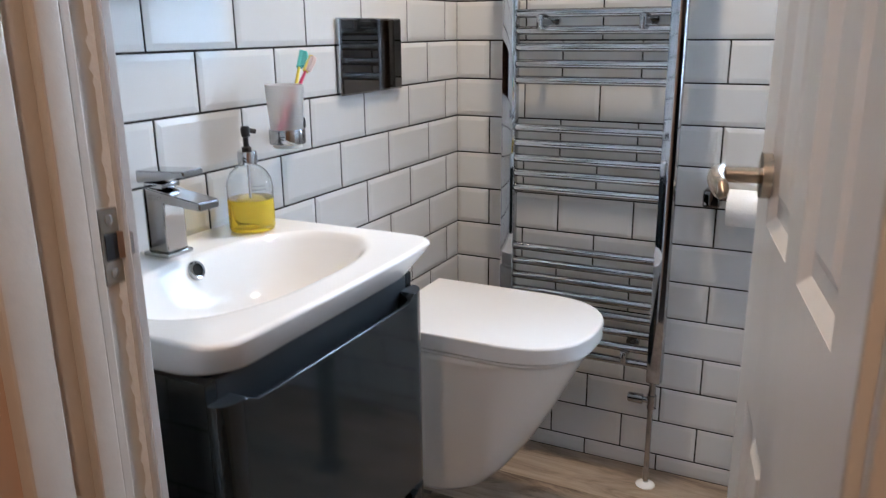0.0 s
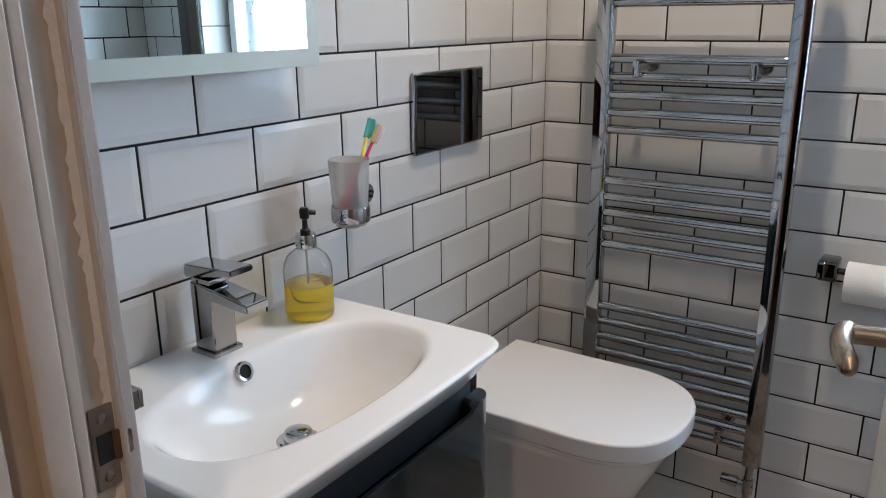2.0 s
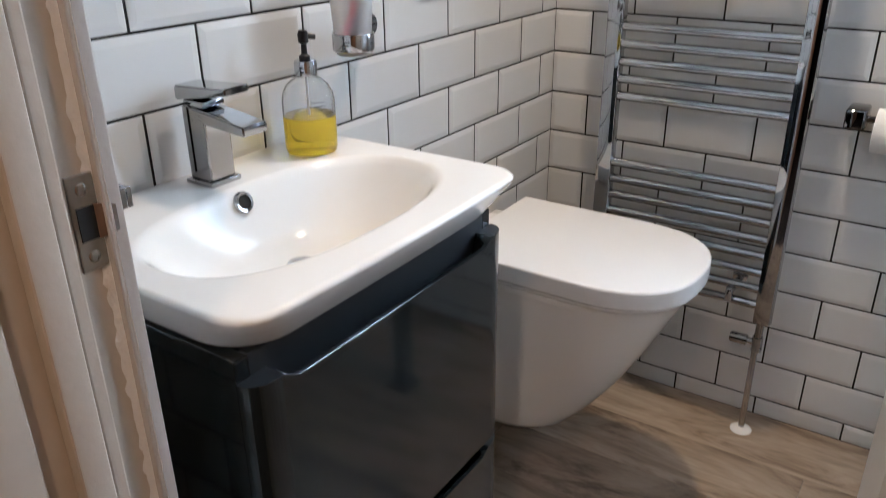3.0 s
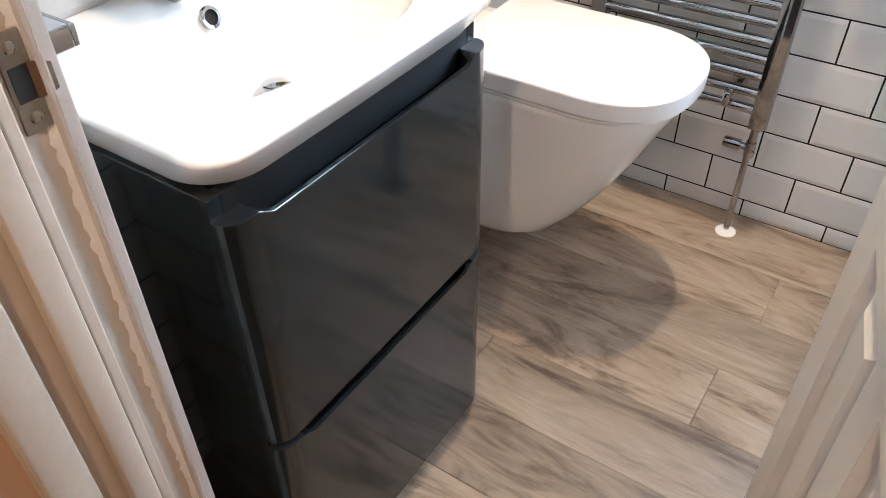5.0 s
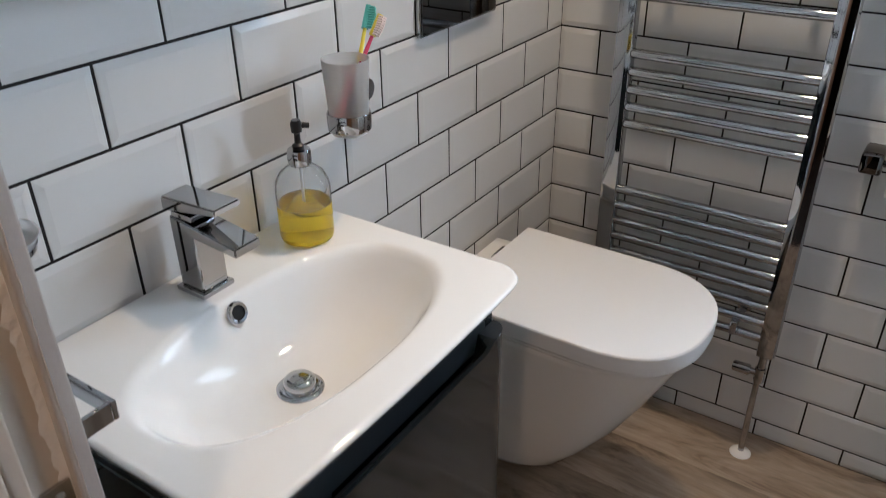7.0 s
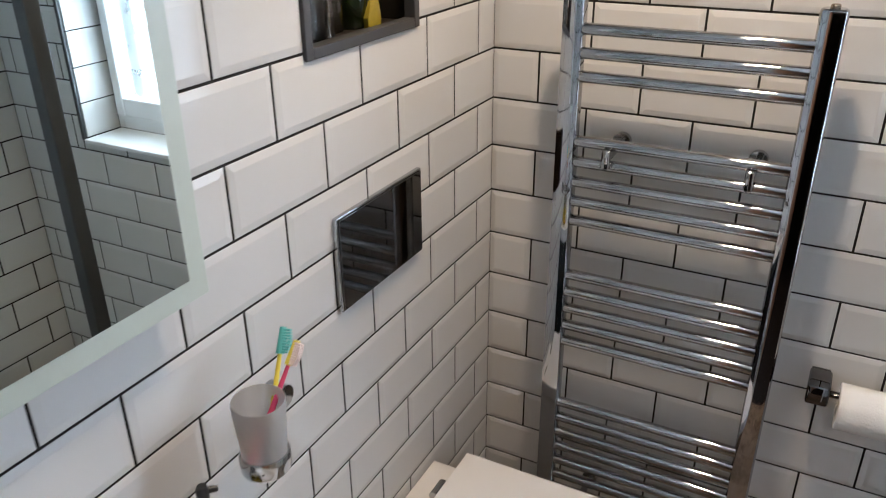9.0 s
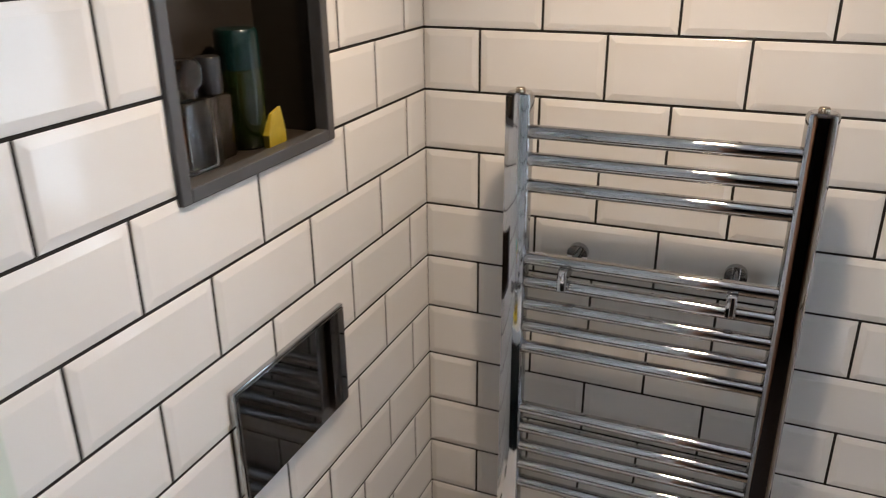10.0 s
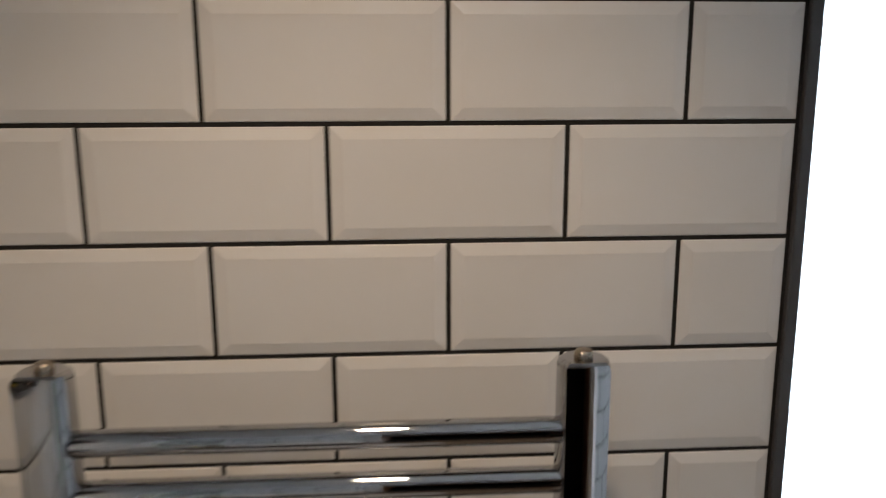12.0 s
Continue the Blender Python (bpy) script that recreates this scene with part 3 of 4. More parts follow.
def basin_shell():
    count = 144
    bm = bmesh.new()

    def ring(hx, hy, cx, z, n, front=0.0, corner=0.042):
        pts = rounded(hx, hy, corner if n > 8 else 0, cx, CY, count, n)
        return [(max(0.004, x + (front if x > cx else 0) * (1 - ((y - CY) / hy) ** 2)), y, z(x, y) if callable(z) else z) for x, y in pts]
    rings = [ring(0.174, 0.236, 0.178, 0.815, 9, 0, 0.066), ring(0.179, 0.242, 0.183, 0.817, 9, 0.002, 0.066), ring(0.181, 0.245, 0.185, 0.822, 9, 0.003, 0.064), ring(0.1888, 0.2552, 0.1915, 0.846, 10, 0.005, 0.053), ring(0.1950, 0.2634, 0.1972, 0.8650, 10, 0.006), ring(0.1955, 0.2640, 0.1975, 0.8675, 10, 0.006),
             ring(0.1949, 0.2634, 0.1972, 0.8695, 10, 0.006), ring(0.1935, 0.2620, 0.1965, 0.8712, 10, 0.006), ring(0.1915, 0.2600, 0.1955, RIM, 10, 0.006), ring(0.1890, 0.2575, 0.1945, RIM, 10, 0.006), ring(0.168, 0.236, 0.205, RIM - 0.0002, 7, 0.004), ring(0.129, 0.229, 0.222, RIM - 0.0006, 2.5)]
    bowl = [(0.124, 0.224, 0.222, RIM - 0.001, 2.5), (0.119, 0.219, 0.222, RIM - 0.004, 2.4), (0.114, 0.212, 0.222, RIM - 0.012, 2.35), (0.107, 0.198, 0.221, RIM - 0.030, 2.3), (0.098, 0.176, 0.220, RIM - 0.052, 2.25),
            (0.086, 0.148, 0.218, RIM - 0.073, 2.2), (0.068, 0.110, 0.216, RIM - 0.087, 2.1), (0.045, 0.066, 0.215, RIM - 0.094, 2.0), (0.022, 0.022, 0.214, RIM - 0.097, 2.0)]
    rings += [ring(hx, hy, cx, z, n) for hx, hy, cx, z, n in bowl]
    loft(bm, rings, close_first=False)
    return bm


world_part("bowl", basin_shell(), CERAMIC, basin, smooth=60)
bm = turned(bmesh.new(), [(0.0305, 0), (0.0305, 0.003), (0.028, 0.005), (0.020, 0.005)], (0.214, CY - 0.006, RIM - 0.0975), close_last=False)
waste = world_part("waste_ring", bm, CHROME, basin, smooth=50)
bm = turned(bmesh.new(), [(0.0205, 0), (0.0205, 0.010), (0.0185, 0.013), (0.010, 0.0142), (0.001, 0.0145)], (0.214, CY - 0.006, RIM - 0.0935))
world_part("plug", bm, CHROME, basin, "chrome click waste plug", smooth=50)
lean = Matrix.Translation((0.1125, CY - 0.004, RIM - 0.019)) @ pose(0, 0, 0, 0, 68, 0)
bm = turned(bmesh.new(), [(0.0150, -0.004), (0.0150, 0.002), (0.0135, 0.0042), (0.0100, 0.0036), (0.0095, -0.002)], close_first=False, close_last=False)
bmesh.ops.transform(bm, matrix=lean, verts=bm.verts)
ov = world_part("overflow_ring", bm, CHROME, basin, smooth=50)
bm = turned(bmesh.new(), [(0.0098, -0.004), (0.0098, 0.0008)], sides=28)
bmesh.ops.transform(bm, matrix=lean, verts=bm.verts)
world_part("overflow_hole", bm, HOLE, basin, smooth=50)

# ---- mixer tap
tap = thing("mixer_tap", "square chrome mono basin mixer tap", "tap", (0.062, CY, RIM))
bm = box(bmesh.new(), 0.029, 0.081, CY - 0.026, CY + 0.026, RIM, RIM + 0.007, bevel=0.0015)
world_part("base", bm, CHROME, tap)
bm = box(bmesh.new(), 0.034, 0.076, CY - 0.021, CY + 0.021, RIM + 0.007, RIM + 0.100, bevel=0.0025)
world_part("column", bm, CHROME, tap)


def sloped(x0, x1, y0, y1, za0, za1, zb0, zb1):
    """A bar from x0 to x1 whose lower and upper faces slope."""
    bm = bmesh.new()
    loft(bm, [[(x0, y0, za0), (x0, y1, za0), (x0, y1, za1), (x0, y0, za1)], [(x1, y0, zb0), (x1, y1, zb0), (x1, y1, zb1), (x1, y0, zb1)]])
    bmesh.ops.bevel(bm, geom=list(bm.edges), offset=0.002, segments=2, affect="EDGES")
    return bm


world_part("spout", sloped(0.034, 0.148, CY - 0.021, CY + 0.021, RIM + 0.088, RIM + 0.108, RIM + 0.079, RIM + 0.092), CHROME, tap)
bm = box(bmesh.new(), 0.036, 0.074, CY - 0.019, CY + 0.019, RIM + 0.106, RIM + 0.114, bevel=0.002)
world_part("collar", bm, CHROME, tap)
world_part("lever", sloped(0.024, 0.122, CY - 0.021, CY + 0.021, RIM + 0.112, RIM + 0.132, RIM + 0.128, RIM + 0.137), CHROME, tap)

# ---- soap bottle
bottle = thing("soap_bottle", "clear glass pump bottle half full of yellow liquid soap", "soap dispenser", (0.074, -0.978, RIM))
SIL = [(0.0395, 0.057), (0.0395, 0.078), (0.0375, 0.090), (0.031, 0.102), (0.020, 0.111), (0.0145, 0.114), (0.0140, 0.122)]
INN = [(r - 0.0022, z) for r, z in SIL]
bm = turned(bmesh.new(), SIL + INN[::-1] + SIL[:1], sides=48, close_first=False, close_last=False)
part("glass", bm, GLASS, bottle, smooth=50)
bm = turned(bmesh.new(), [(0.032, 0), (0.0375, 0.002), (0.0395, 0.009), (0.0395, 0.0565), (0.0380, 0.0568)], sides=48)
part("liquid", bm, SOAP, bottle, "yellow soap", smooth=50)
bm = turned(bmesh.new(), [(0.0165, 0.116), (0.0168, 0.118), (0.0168, 0.134), (0.0155, 0.137)], sides=36)
part("collar", bm, CHROME, bottle, smooth=50)
bm = tube(bmesh.new(), (0, 0, 0.050), (0, 0, 0.118), 0.0022, 12)
part("dip_tube", bm, UPVC, bottle)
bm = turned(bmesh.new(), [(0.008, 0.137), (0.0085, 0.143), (0.0045, 0.146), (0.0042, 0.160), (0.0075, 0.162), (0.0082, 0.174), (0.006, 0.179)], sides=28)
tube(bm, (0, 0, 0.172), (0.010, 0.014, 0.169), 0.0050, 14, 0.0040)
part("pump", bm, BLACK, bottle, "black pump head", smooth=50)
bm = bmesh.new()
for k, (z, half) in enumerate(((0.094, 0.012), (0.088, 0.016), (0.082, 0.009))):
    for s in range(6):
        a0 = -0.45 + (s - 3) * half * 7
        tube(bm, (0.0402 * math.cos(a0), 0.0402 * math.sin(a0), z - 0.012), (0.0402 * math.cos(a0 + half * 5), 0.0402 * math.sin(a0 + half * 5), z - 0.012), 0.0006, 6)
part("print", bm, BLACK, bottle, "faint black print")

# ---- toilet
TY = -0.459


def pan(x0, x1, hw, z, count=64, n=2.7, straight=0.45):
    """A ring shaped like a toilet seat: straight sides from the wall, round front."""
    ring = []
    xs = x0 + (x1 - x0) * straight
    k = count - 10
    for i in range(k + 1):
        q = math.pi * (i / k - 0.5)
        c, s = math.cos(q), math.sin(q)
        ring.append((xs + (x1 - xs) * abs(c) ** (2 / n), TY + hw * math.copysign(abs(s) ** (2 / n), s), z))
    for i in range(1, 5):
        ring.append((xs + (x0 - xs) * i / 4, TY + hw, z))
    for i in range(0, 5):
        ring.append((x0, TY + hw * (1 - 2 * (i + 0.5) / 5) * 0.985, z))
    for i in range(4, 0, -1):
        ring.append((xs + (x0 - xs) * i / 4, TY - hw, z))
    return ring


toilet = thing("toilet", "white wall-hung toilet with a closed soft-close lid", "toilet", (0.1, TY, 0.13))
bm = bmesh.new()
loft(bm, [pan(0.006, x1, hw, z, n=nn, straight=st) for x1, hw, z, nn, st in ((0.270, 0.116, 0.162, 2.6, 0.50), (0.305, 0.127, 0.165, 2.6, 0.50), (0.328, 0.132, 0.178, 2.5, 0.50), (0.365, 0.138, 0.222, 2.4, 0.52), (0.420, 0.147, 0.300, 2.4, 0.56), (0.470, 0.157, 0.390, 2.4, 0.60), (0.512, 0.167, 0.475, 2.4, 0.60), (0.534, 0.172, 0.518, 2.45, 0.60), (0.538, 0.173, 0.529, 2.5, 0.60), (0.532, 0.170, 0.5320, 2.5, 0.60))])
world_part("pan", bm, CERAMIC, toilet, smooth=60)
bm = bmesh.new()
loft(bm, [pan(0.086, x1, hw, z, n=2.45, straight=0.60) for x1, hw, z in ((0.546, 0.172, 0.5340), (0.549, 0.174, 0.5350), (0.549, 0.174, 0.5400), (0.546, 0.172, 0.5410))])
world_part("seat", bm, PLASTIC, toilet, smooth=60)
bm = bmesh.new()
loft(bm, [pan(0.084, x1, hw, z, n=2.45, straight=0.60) for x1, hw, z in ((0.552, 0.174, 0.5425), (0.556, 0.177, 0.5440), (0.557, 0.178, 0.572), (0.5562, 0.1776, 0.5765), (0.5535, 0.1760, 0.5792), (0.549, 0.173, 0.5800), (0.543, 0.169, 0.5801))])
world_part("lid", bm, PLASTIC, toilet, "closed white lid", smooth=25)
for dy in (-0.078, 0.078):
    bm = tube(bmesh.new(), (0.066, TY + dy - 0.022, 0.549), (0.066, TY + dy + 0.022, 0.549), 0.011, 18)
    world_part("hinge", bm, CHROME, toilet)

# ---- flush plate
plate = thing("flush_plate", "mirror-polished dark chrome flush plate on the tiles", "flush plate", (0.01, -0.464, 1.149))
bm = box(bmesh.new(), 0.0045, 0.013, -0.594, -0.334, 1.068, 1.230, bevel=0.002)
world_part("frame", bm, CHROME, plate)
bm = box(bmesh.new(), 0.0125, 0.0155, -0.590, -0.338, 1.072, 1.226, bevel=0.001)
world_part("glossy_face", bm, DARK_CHROME, plate)

# ---- mirror
mirror = thing("wall_mirror", "frameless bathroom mirror with a frosted light border", "mirror", (0.02, -1.165, 1.262))
my0, my1, mz0, mz1 = -1.436, -0.893, 1.262, 1.962
bm = box(bmesh.new(), 0.006, 0.040, my0 + 0.03, my1 - 0.03, mz0 + 0.03, mz1 - 0.03)
world_part("backing", bm, UPVC, mirror)
bm = box(bmesh.new(), 0.040, 0.046, my0, my1, mz0, mz1, bevel=0.001)
world_part("frosted_border", bm, FROST, mirror, "pale green frosted border")
bm = box(bmesh.new(), 0.0455, 0.0468, my0 + 0.027, my1 - 0.027, mz0 + 0.027, mz1 - 0.027)
world_part("glass", bm, MIRROR, mirror, smooth=0)

# ---- niche
niche = thing("niche", "black-lined wall niche with an anthracite edge trim", "niche", (-0.05, -0.473, NICHE[2]), kind="structure")
n0, n1, nz0, nz1 = NICHE
for b in ((-0.104, -0.004, n0 + 0.0005, n0 + 0.006, nz0, nz1), (-0.104, -0.004, n1 - 0.006, n1 - 0.0005, nz0, nz1), (-0.104, -0.004, n0 + 0.006, n1 - 0.006, nz0 + 0.0005, nz0 + 0.006), (-0.104, -0.004, n0 + 0.006, n1 - 0.006, nz1 - 0.006, nz1 - 0.0005), (-0.1045, -0.100, n0 + 0.006, n1 - 0.006, nz0 + 0.006, nz1 - 0.006)):
    world_part("lining_panel", box(bmesh.new(), *b), NICHE_PAINT, niche, smooth=0)
for b in ((-0.012, 0.0085, n0 - 0.004, n0 + 0.012, nz0 - 0.004, nz1 + 0.004), (-0.012, 0.0085, n1 - 0.012, n1 + 0.004, nz0 - 0.004, nz1 + 0.004), (-0.012, 0.0085, n0 + 0.012, n1 - 0.012, nz0 - 0.004, nz0 + 0.012), (-0.012, 0.0085, n0 + 0.012, n1 - 0.012, nz1 - 0.012, nz1 + 0.004)):
    world_part("edge_trim", box(bmesh.new(), *b, bevel=0.0015), TRIM, niche, "anthracite edge trim", smooth=0)
NZ = nz0 + 0.006


def niche_bottle(label, at, body, body_mat, cap, cap_mat, sides=28, square=False, band=None):
    ob = thing("toiletry_bottle", label, "bottle", (*at, NZ), group="bottles in the niche")
    bm = bmesh.new()
    if square:
        w, d, h = body
        box(bm, -d / 2, d / 2, -w / 2, w / 2, 0, h, bevel=0.004)
    else:
        turned(bm, body, sides=sides)
    part("bottle_body", bm, body_mat, ob, smooth=50)
    bm = turned(bmesh.new(), cap, sides=sides)
    part("cap", bm, cap_mat, ob, smooth=50)
    if band:
        r, z0, z1, mat = band
        bm = turned(bmesh.new(), [(r, z0), (r, z1)], sides=sides, close_first=False, close_last=False)
        part("label_band", bm, mat, ob, smooth=50)
    return ob


niche_bottle("small amber bottle with a pale cap in the niche", (-0.035, -0.580), [(0.011, 0), (0.012, 0.004), (0.012, 0.060), (0.008, 0.066)], AMBER, [(0.010, 0.066), (0.010, 0.090), (0.008, 0.092)], PALE)
niche_bottle("square clear glass perfume bottle with a faceted stopper", (-0.045, -0.535), (0.058, 0.034, 0.082), GLASS, [(0.008, 0.082), (0.010, 0.090), (0.017, 0.097), (0.017, 0.118), (0.012, 0.124)], GLASS, sides=10, square=True)
niche_bottle("clear glass bottle with a black cap in the niche", (-0.055, -0.485), (0.040, 0.030, 0.078), GLASS, [(0.014, 0.078), (0.0145, 0.082), (0.0145, 0.118), (0.013, 0.120)], BLACK, square=True)
niche_bottle("green shower gel bottle with a teal cap and yellow label", (-0.058, -0.424), [(0.024, 0), (0.028, 0.005), (0.028, 0.092), (0.026, 0.098)], GREEN_GLASS, [(0.0265, 0.098), (0.0265, 0.140), (0.024, 0.144)], DEEP_TEAL)
yl = thing("soap_sachet", "small yellow sachet leaning on the green bottle", "sachet", (-0.027, -0.405, NZ))
bm2 = bmesh.new()
loft(bm2, [[(0.004, -0.020, 0.0), (0.004, 0.018, 0.0), (-0.004, 0.018, 0.0), (-0.004, -0.020, 0.0)], [(0.006, -0.022, 0.016), (0.006, 0.014, 0.020), (-0.004, 0.014, 0.020), (-0.004, -0.022, 0.016)], [(0.001, -0.006, 0.040), (0.001, 0.014, 0.046), (-0.003, 0.014, 0.046), (-0.003, -0.006, 0.040)]])
part("packet", bm2, DULL_YELLOW, yl)
niche_bottle("small dark brown bottle with a black cap in the niche", (-0.078, -0.462), [(0.014, 0), (0.016, 0.004), (0.016, 0.085), (0.010, 0.092)], AMBER, [(0.009, 0.092), (0.009, 0.112), (0.008, 0.114)], BLACK)

# ---- tumbler and toothbrushes
CUPX, CUPY = 0.085, -0.880
holder = thing("tumbler_holder", "chrome wall bracket ring holding a frosted glass tumbler", "tumbler holder", (0.0, -0.82, 1.02))
bm = tube(bmesh.new(), (0.004, -0.772, 1.030), (0.034, -0.772, 1.030), 0.0175, 28)
world_part("wall_boss", bm, CHROME, holder)
bm = bmesh.new()
loft(bm, [[(0.018, -0.785, 1.022), (0.032, -0.775, 1.022), (0.032, -0.775, 1.036), (0.018, -0.785, 1.036)], [(0.062, -0.860, 1.018), (0.082, -0.848, 1.018), (0.082, -0.848, 1.031), (0.062, -0.860, 1.031)]])
world_part("arm", bm, CHROME, holder)
bm = turned(bmesh.new(), [(0.0292, 1.010), (0.0318, 1.010), (0.0328, 1.0125), (0.0328, 1.0335), (0.0318, 1.036), (0.0298, 1.036), (0.0292, 1.010)], (CUPX, CUPY, 0), close_first=False, close_last=False, sides=48)
world_part("ring", bm, CHROME, holder, smooth=50)
cup = thing("glass_tumbler", "frosted glass toothbrush tumbler in a chrome ring", "tumbler", (CUPX, CUPY, 1.002))
bm = turned(bmesh.new(), [(0.022, 0), (0.026, 0.002), (0.0290, 0.034), (0.0340, 0.110), (0.0333, 0.1115), (0.0322, 0.110), (0.0272, 0.034), (0.023, 0.007)], sides=48)
part("glass", bm, CUP_GLASS, cup, smooth=50)


def toothbrush(label, foot, head, mats):
    foot, head = Vector(foot), Vector(head)
    ob = thing("toothbrush", label, "toothbrush", foot, group="toothbrushes in the tumbler")
    d = head - foot
    side = Vector((d.y, -d.x, 0)).normalized()
    bm = bmesh.new()
    tube(bm, d * 0.02, d * 0.40, 0.0058, 14, 0.0048)
    part("grip", bm, mats[0], ob)
    bm = bmesh.new()
    tube(bm, d * 0.40, d * 0.82, 0.0042, 14, 0.0026)
    part("neck", bm, mats[1], ob)
    bm = bmesh.new()
    tube(bm, d * 0.82, d * 1.0, 0.0055, 12, 0.0045)
    part("head", bm, mats[2], ob)
    bm = bmesh.new()
    for i in range(9):
        p = d * (0.835 + 0.0185 * i)
        for j in (-1, 0, 1):
            q = p + side.cross(d.normalized()) * (j * 0.0028)
            tube(bm, q, q + side * (0.011 + 0.002 * math.sin(i * 0.4)), 0.0019, 6, 0.0015)
    part("bristles", bm, mats[3], ob)
    return ob


toothbrush("yellow toothbrush with a teal head and navy grip", (0.100, -0.905, 1.011), (0.066, -0.797, 1.168), (NAVY, YELLOW, TEAL, TEAL))
toothbrush("pink toothbrush with pale bristles", (0.076, -0.905, 1.011), (0.094, -0.806, 1.160), (PINK, PINK, YELLOW, PALE))

# ---- soap dish and bracket near the door
dish = thing("soap_dish", "round frosted glass soap dish on a chrome bracket", "soap dish", (0.070, -1.402, 1.040))
bm = turned(bmesh.new(), [(0.026, 0), (0.040, 0.006), (0.047, 0.020), (0.0448, 0.020), (0.038, 0.009), (0.024, 0.004)], sides=44)
part("glass", bm, CUP_GLASS, dish, smooth=50)
bm = turned(bmesh.new(), [(0.038, 0.003), (0.041, 0.003), (0.043, 0.010), (0.040, 0.010)], sides=40, close_first=False, close_last=False)
part("ring", bm, CHROME, dish, smooth=50)
bm = box(bmesh.new(), -0.070, -0.038, -0.010, 0.010, 0.001, 0.012, bevel=0.002)
part("arm", bm, CHROME, dish)
loop = thing("towel_loop", "square chrome strip towel loop on the wall beside the door", "towel holder", (0.21, FRONT, 0.99))
for name, b in (("bar", (0.112, 0.300, -1.4465, -1.4415, 0.979, 0.998)), ("arm", (0.295, 0.300, FRONT + 0.004, -1.4465, 0.979, 0.998)), ("arm", (0.112, 0.117, FRONT + 0.004, -1.4465, 0.979, 0.998))):
    world_part(name, box(bmesh.new(), *b, bevel=0.0012), CHROME, loop)
for x in (0.2975, 0.1145):
    world_part("wall_plate", box(bmesh.new(), x - 0.016, x + 0.016, FRONT + 0.003, FRONT + 0.010, 0.972, 1.005, bevel=0.002), CHROME, loop)

# ---- towel rail
rail = thing("towel_radiator", "tall chrome ladder towel radiator on the tiled wall", "towel radiator", (0.4065, -0.093, 0.31))
RL, RR, RYC = 0.1995, 0.6135, -0.093
for x in (RL, RR):
    bm = bmesh.new()
    rings = []
    for z, k in ((0.312, 0.9), (0.314, 1.0), (1.500, 1.0), (1.504, 0.94), (1.506, 0.8)):
        ring = []
        for i in range(9):
            u = i / 4 - 1
            ring.append((x + 0.0172 * k * u, RYC - k * (0.0198 - 0.0011 * u * u), z))
        for i in range(1, 25):
            q = -0.95 + (math.pi + 1.9) * i / 25
            ring.append((x + 0.0212 * k * math.cos(q), RYC + k * (0.0195 * math.sin(q) if math.sin(q) > 0 else 0.0212 * math.sin(q)), z))
        rings.append(ring)
    loft(bm, rings)
    world_part("upright", bm, CHROME, rail)
    bm = turned(bmesh.new(), [(0.0075, 0), (0.0075, 0.004), (0.006, 0.006), (0.003, 0.0065)], (x, RYC, 1.506), sides=20)
    world_part("vent_plug", bm, NICKEL, rail, smooth=50)
BARS = [1.447 - 0.0425 * i for i in range(3)] + [1.240 - 0.0405 * i for i in range(5)] + [0.957 - 0.0395 * i for i in range(5)] + [0.638 - 0.0405 * i for i in range(8)]
for z in BARS:
    bm = bmesh.new()
    tube(bm, (RL + 0.012, RYC - 0.004, z), (RR - 0.012, RYC - 0.004, z), 0.0110, 28)
    world_part("bar", bm, CHROME, rail)
for x, z in ((0.283, 1.2195), (0.535, 1.2195), (0.283, 0.3750), (0.535, 0.3750)):
    bm = bmesh.new()
    tube(bm, (x, -0.004, z + 0.004), (x, -0.018, z + 0.004), 0.0175, 24)
    tube(bm, (x, -0.018, z), (x, RYC - 0.014, z), 0.0075, 18)
    br = world_part("bracket", bm, CHROME, rail)
    bm = box(bmesh.new(), x - 0.008, x + 0.008, RYC - 0.030, RYC - 0.012, z - 0.020, z + 0.017, bevel=0.004, segments=3)
    part("clamp", bm, CHROME, br)
bm = bmesh.new()
tube(bm, (0.608, -0.086, 0.0), (0.608, -0.088, 0.24), 0.0075, 18)
world_part("pipe", bm, CHROME, rail)
bm = bmesh.new()
tube(bm, (RR - 0.003, -0.090, 0.232), (RR - 0.003, -0.092, 0.272), 0.0125, 8)
tube(bm, (RR - 0.003, -0.092, 0.272), (RR - 0.002, -0.093, 0.314), 0.0095, 20)
tube(bm, (RR - 0.003, -0.090, 0.254), (0.585, -0.090, 0.254), 0.0085, 18)
world_part("valve", bm, CHROME, rail)
bm = tube(bmesh.new(), (0.588, -0.090, 0.254), (0.548, -0.090, 0.254), 0.0140, 24, 0.0130)
bmesh.ops.bevel(bm, geom=[e for e in bm.edges if len(e.link_faces) == 2 and e.calc_face_angle() > 1], offset=0.002, segments=2, affect="EDGES")
world_part("valve_head", bm, CHROME, rail)
bm = turned(bmesh.new(), [(0.026, 0.0), (0.026, 0.0015), (0.022, 0.005), (0.011, 0.010), (0.008, 0.010)], (0.608, -0.086, 0.0), sides=32)
world_part("floor_collar", bm, UPVC, rail, "white plastic floor collar", smooth=50)

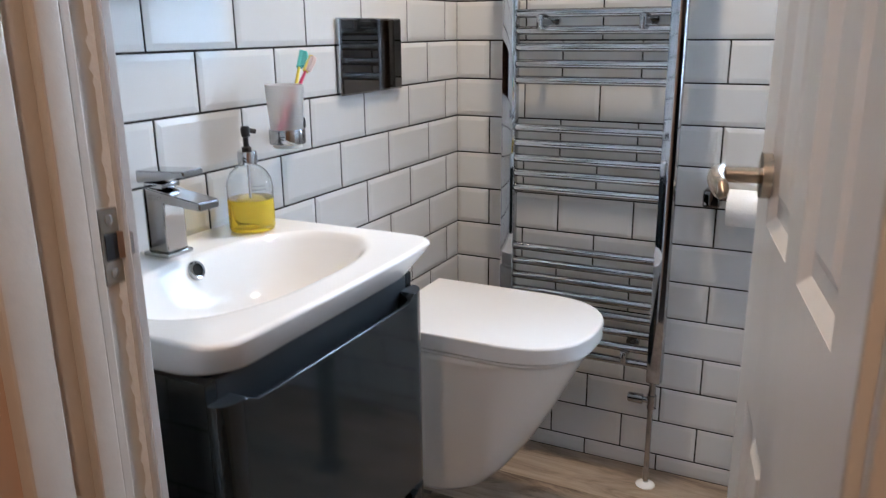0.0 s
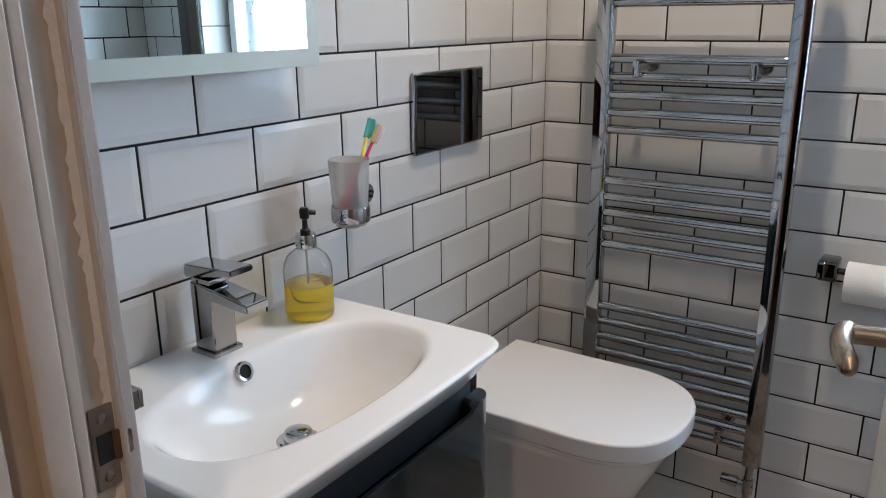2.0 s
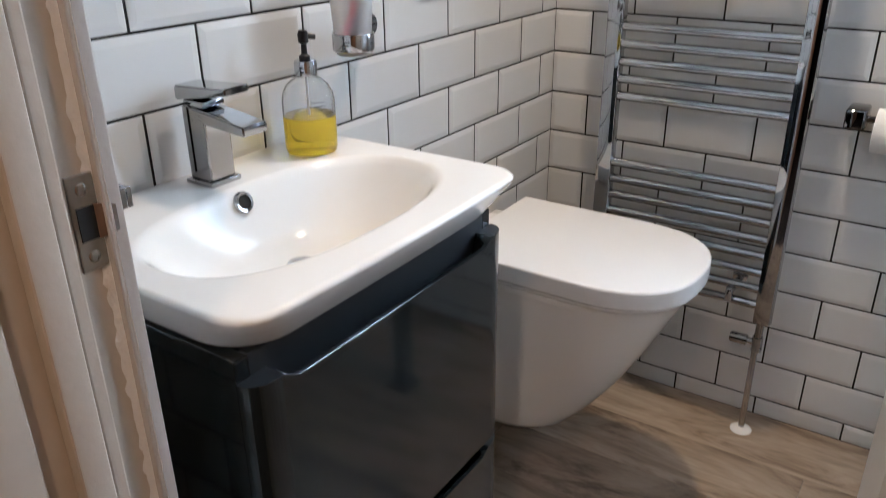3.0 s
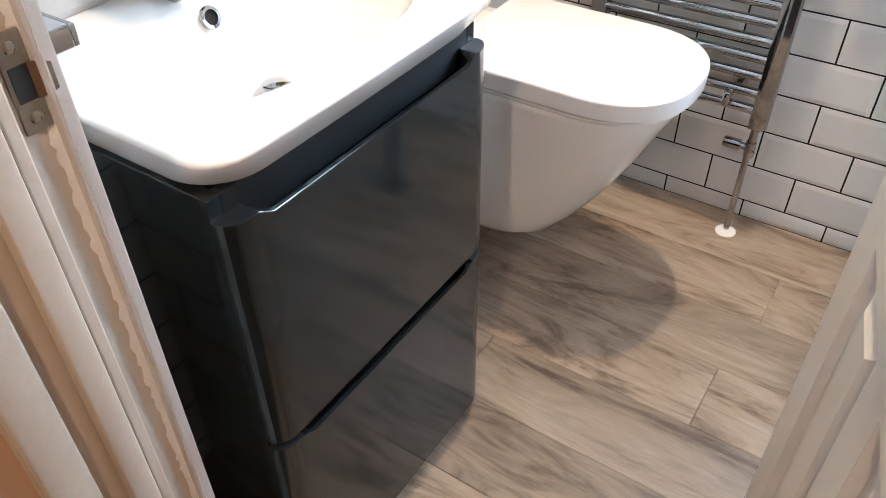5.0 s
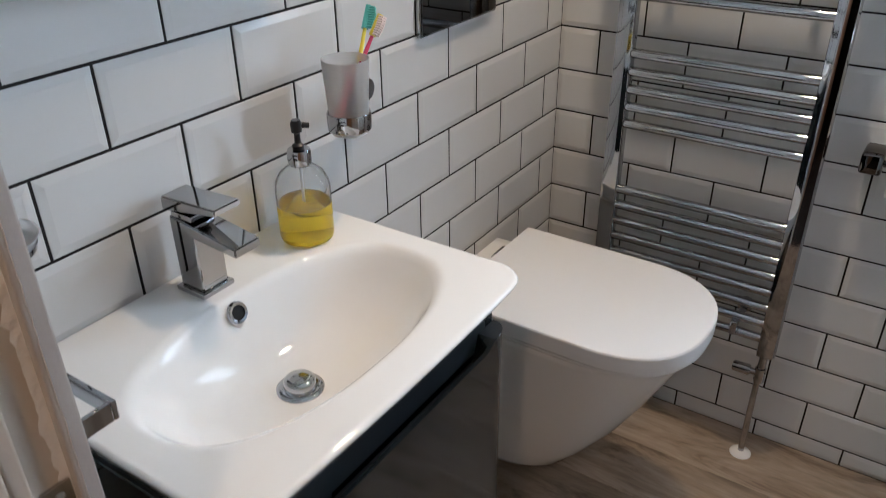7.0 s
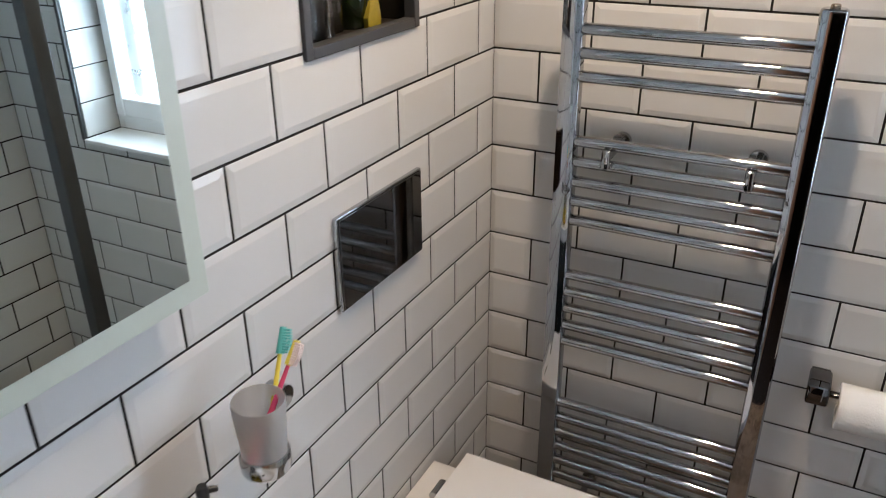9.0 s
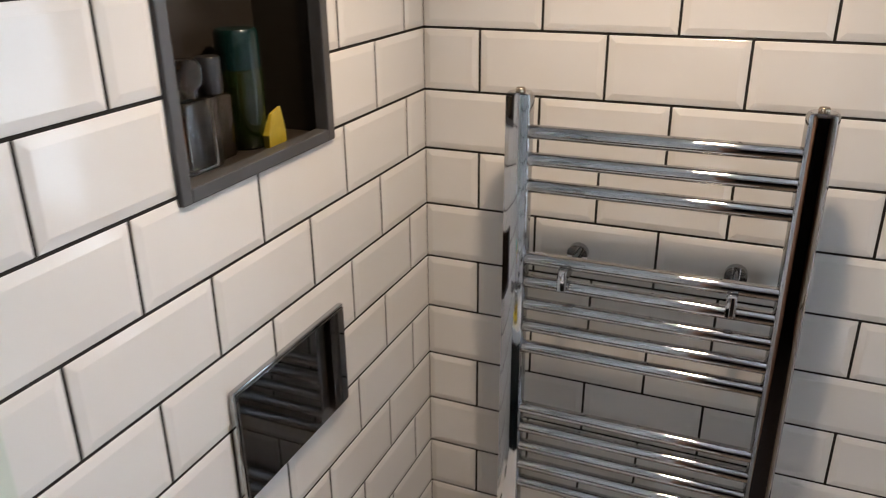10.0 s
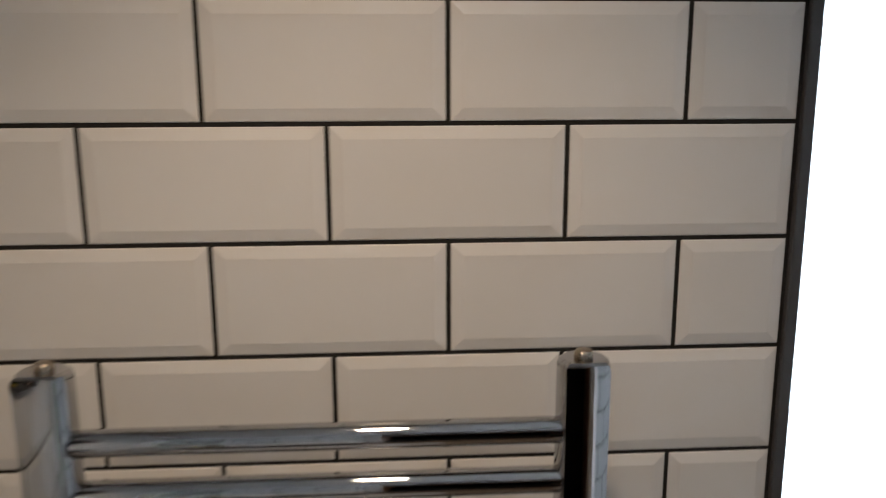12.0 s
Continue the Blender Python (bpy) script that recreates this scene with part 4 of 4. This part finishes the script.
# ---- paper holder
paper = thing("toilet_roll_holder", "dark chrome toilet roll holder on the tiles", "toilet roll holder", (0.715, 0, 0.805))
bm = box(bmesh.new(), 0.698, 0.732, -0.011, -0.0045, 0.786, 0.824, bevel=0.002)
world_part("wall_plate", bm, DARK_CHROME, paper)
bm = box(bmesh.new(), 0.695, 0.736, -0.082, -0.011, 0.784, 0.826, bevel=0.006, segments=3)
world_part("arm", bm, DARK_CHROME, paper)
bm = tube(bmesh.new(), (0.722, -0.062, 0.806), (0.862, -0.062, 0.806), 0.0070, 18)
world_part("spindle", bm, DARK_CHROME, paper)
roll = thing("toilet_roll", "part-used white toilet roll on the holder", "toilet roll", (0.800, -0.062, 0.785))
bm = bmesh.new()
rings = []
for r, x in ((0.0200, -0.048), (0.0430, -0.048), (0.0445, -0.0465), (0.0445, 0.0465), (0.0430, 0.048), (0.0200, 0.048)):
    rings.append([(x, r * math.cos(2 * math.pi * i / 56), r * math.sin(2 * math.pi * i / 56)) for i in range(56)])
loft(bm, rings + [rings[0]], False, False)
bmesh.ops.remove_doubles(bm, verts=bm.verts, dist=1e-6)
part("paper", bm, PAPER, roll)
bm = bmesh.new()
loft(bm, [[(x, r * math.cos(2 * math.pi * i / 40), r * math.sin(2 * math.pi * i / 40)) for i in range(40)] for r, x in ((0.0201, -0.0482), (0.0201, 0.0482))], False, False)
part("core", bm, CARD, roll, "brown card core")

# ---- ceiling downlights
for lx, ly, power, tone, beam in DOWNLIGHTS:
    ob = thing("ceiling_downlight", "small round recessed downlight with a chrome bezel", "downlight", (lx, ly, CEIL), group="bathroom downlights")
    bm = turned(bmesh.new(), [(0.030, -0.002), (0.041, -0.005), (0.043, -0.001), (0.043, 0.0015)], sides=36, close_first=False, close_last=False)
    part("bezel", bm, CHROME, ob, smooth=50)
    bm = turned(bmesh.new(), [(0.030, -0.0015), (0.030, 0.001)], sides=32)
    lens = part("lens", bm, GLOW, ob, "lit warm lens", smooth=50)

# ---- planks of the floor
PLANK_W = 0.176
plank_meshes = {}


def plank(x0, x1, y0, y1):
    key = (round(x1 - x0, 4), round(y1 - y0, 4))
    if key not in plank_meshes:
        w, d = key[0] / 2 - 0.0003, key[1] / 2 - 0.0003
        bm = bmesh.new()
        loft(bm, [[(-w, -d, -0.0062), (w, -d, -0.0062), (w, d, -0.0062), (-w, d, -0.0062)], [(-w, -d, -0.0010), (w, -d, -0.0010), (w, d, -0.0010), (-w, d, -0.0010)], [(-w + 0.0010, -d + 0.0007, 0), (w - 0.0010, -d + 0.0007, 0), (w - 0.0010, d - 0.0007, 0), (-w + 0.0010, d - 0.0007, 0)]])
        plank_meshes[key] = mesh_of("plank", bm, FLOOR, smooth=0)
    ob = new("plank", plank_meshes[key])
    ob.location = ((x0 + x1) / 2, (y0 + y1) / 2, 0)
    ob.parent = floor


ENDS = [1.25, 0.778, 0.10, 0.745, 0.30, 0.92, 0.35, 0.70, 0.50, 0.20]
edges = [0.003] + [-0.194 - PLANK_W * i for i in range(-0, 8)]
edges = [e for e in edges if e > FRONT - 0.04] + [FRONT - 0.055]
for r, (ya, yb) in enumerate(zip(edges, edges[1:])):
    xs = [-0.003, ENDS[r % 10]] + ([ENDS[r % 10] + 0.914] if ENDS[r % 10] + 0.914 < RIGHT - 0.05 else []) + [RIGHT + 0.003]
    for xa, xb in zip(xs, xs[1:]):
        plank(xa, xb, yb, ya)

# ---- tiles of the walls
SHIFT_B, SHIFT_L = -0.0026, -0.0754
lay_tiles(wall_left, FRONT, 0.0, SHIFT_L, [(NICHE[0], NICHE[1], 0.05 + 14 * ROW, 0.05 + 18 * ROW)], (0, 0), 90)
lay_tiles(wall_back, 0.0, RIGHT, SHIFT_B, [(WIN[0] - 0.012, WIN[1] + 0.012, WIN[2] - 0.012, WIN[3])], (0, 0), 0)
lay_joined(wall_right, FRONT, 0.0, 0.03, [], (RIGHT, 0), -90, -1)
lay_joined(wall_front, 0.0, RIGHT, 0.05, [(JAMB_L - 0.03, JAMB_R + 0.03, -0.1, 2.045)], (0, FRONT), 180, -1)
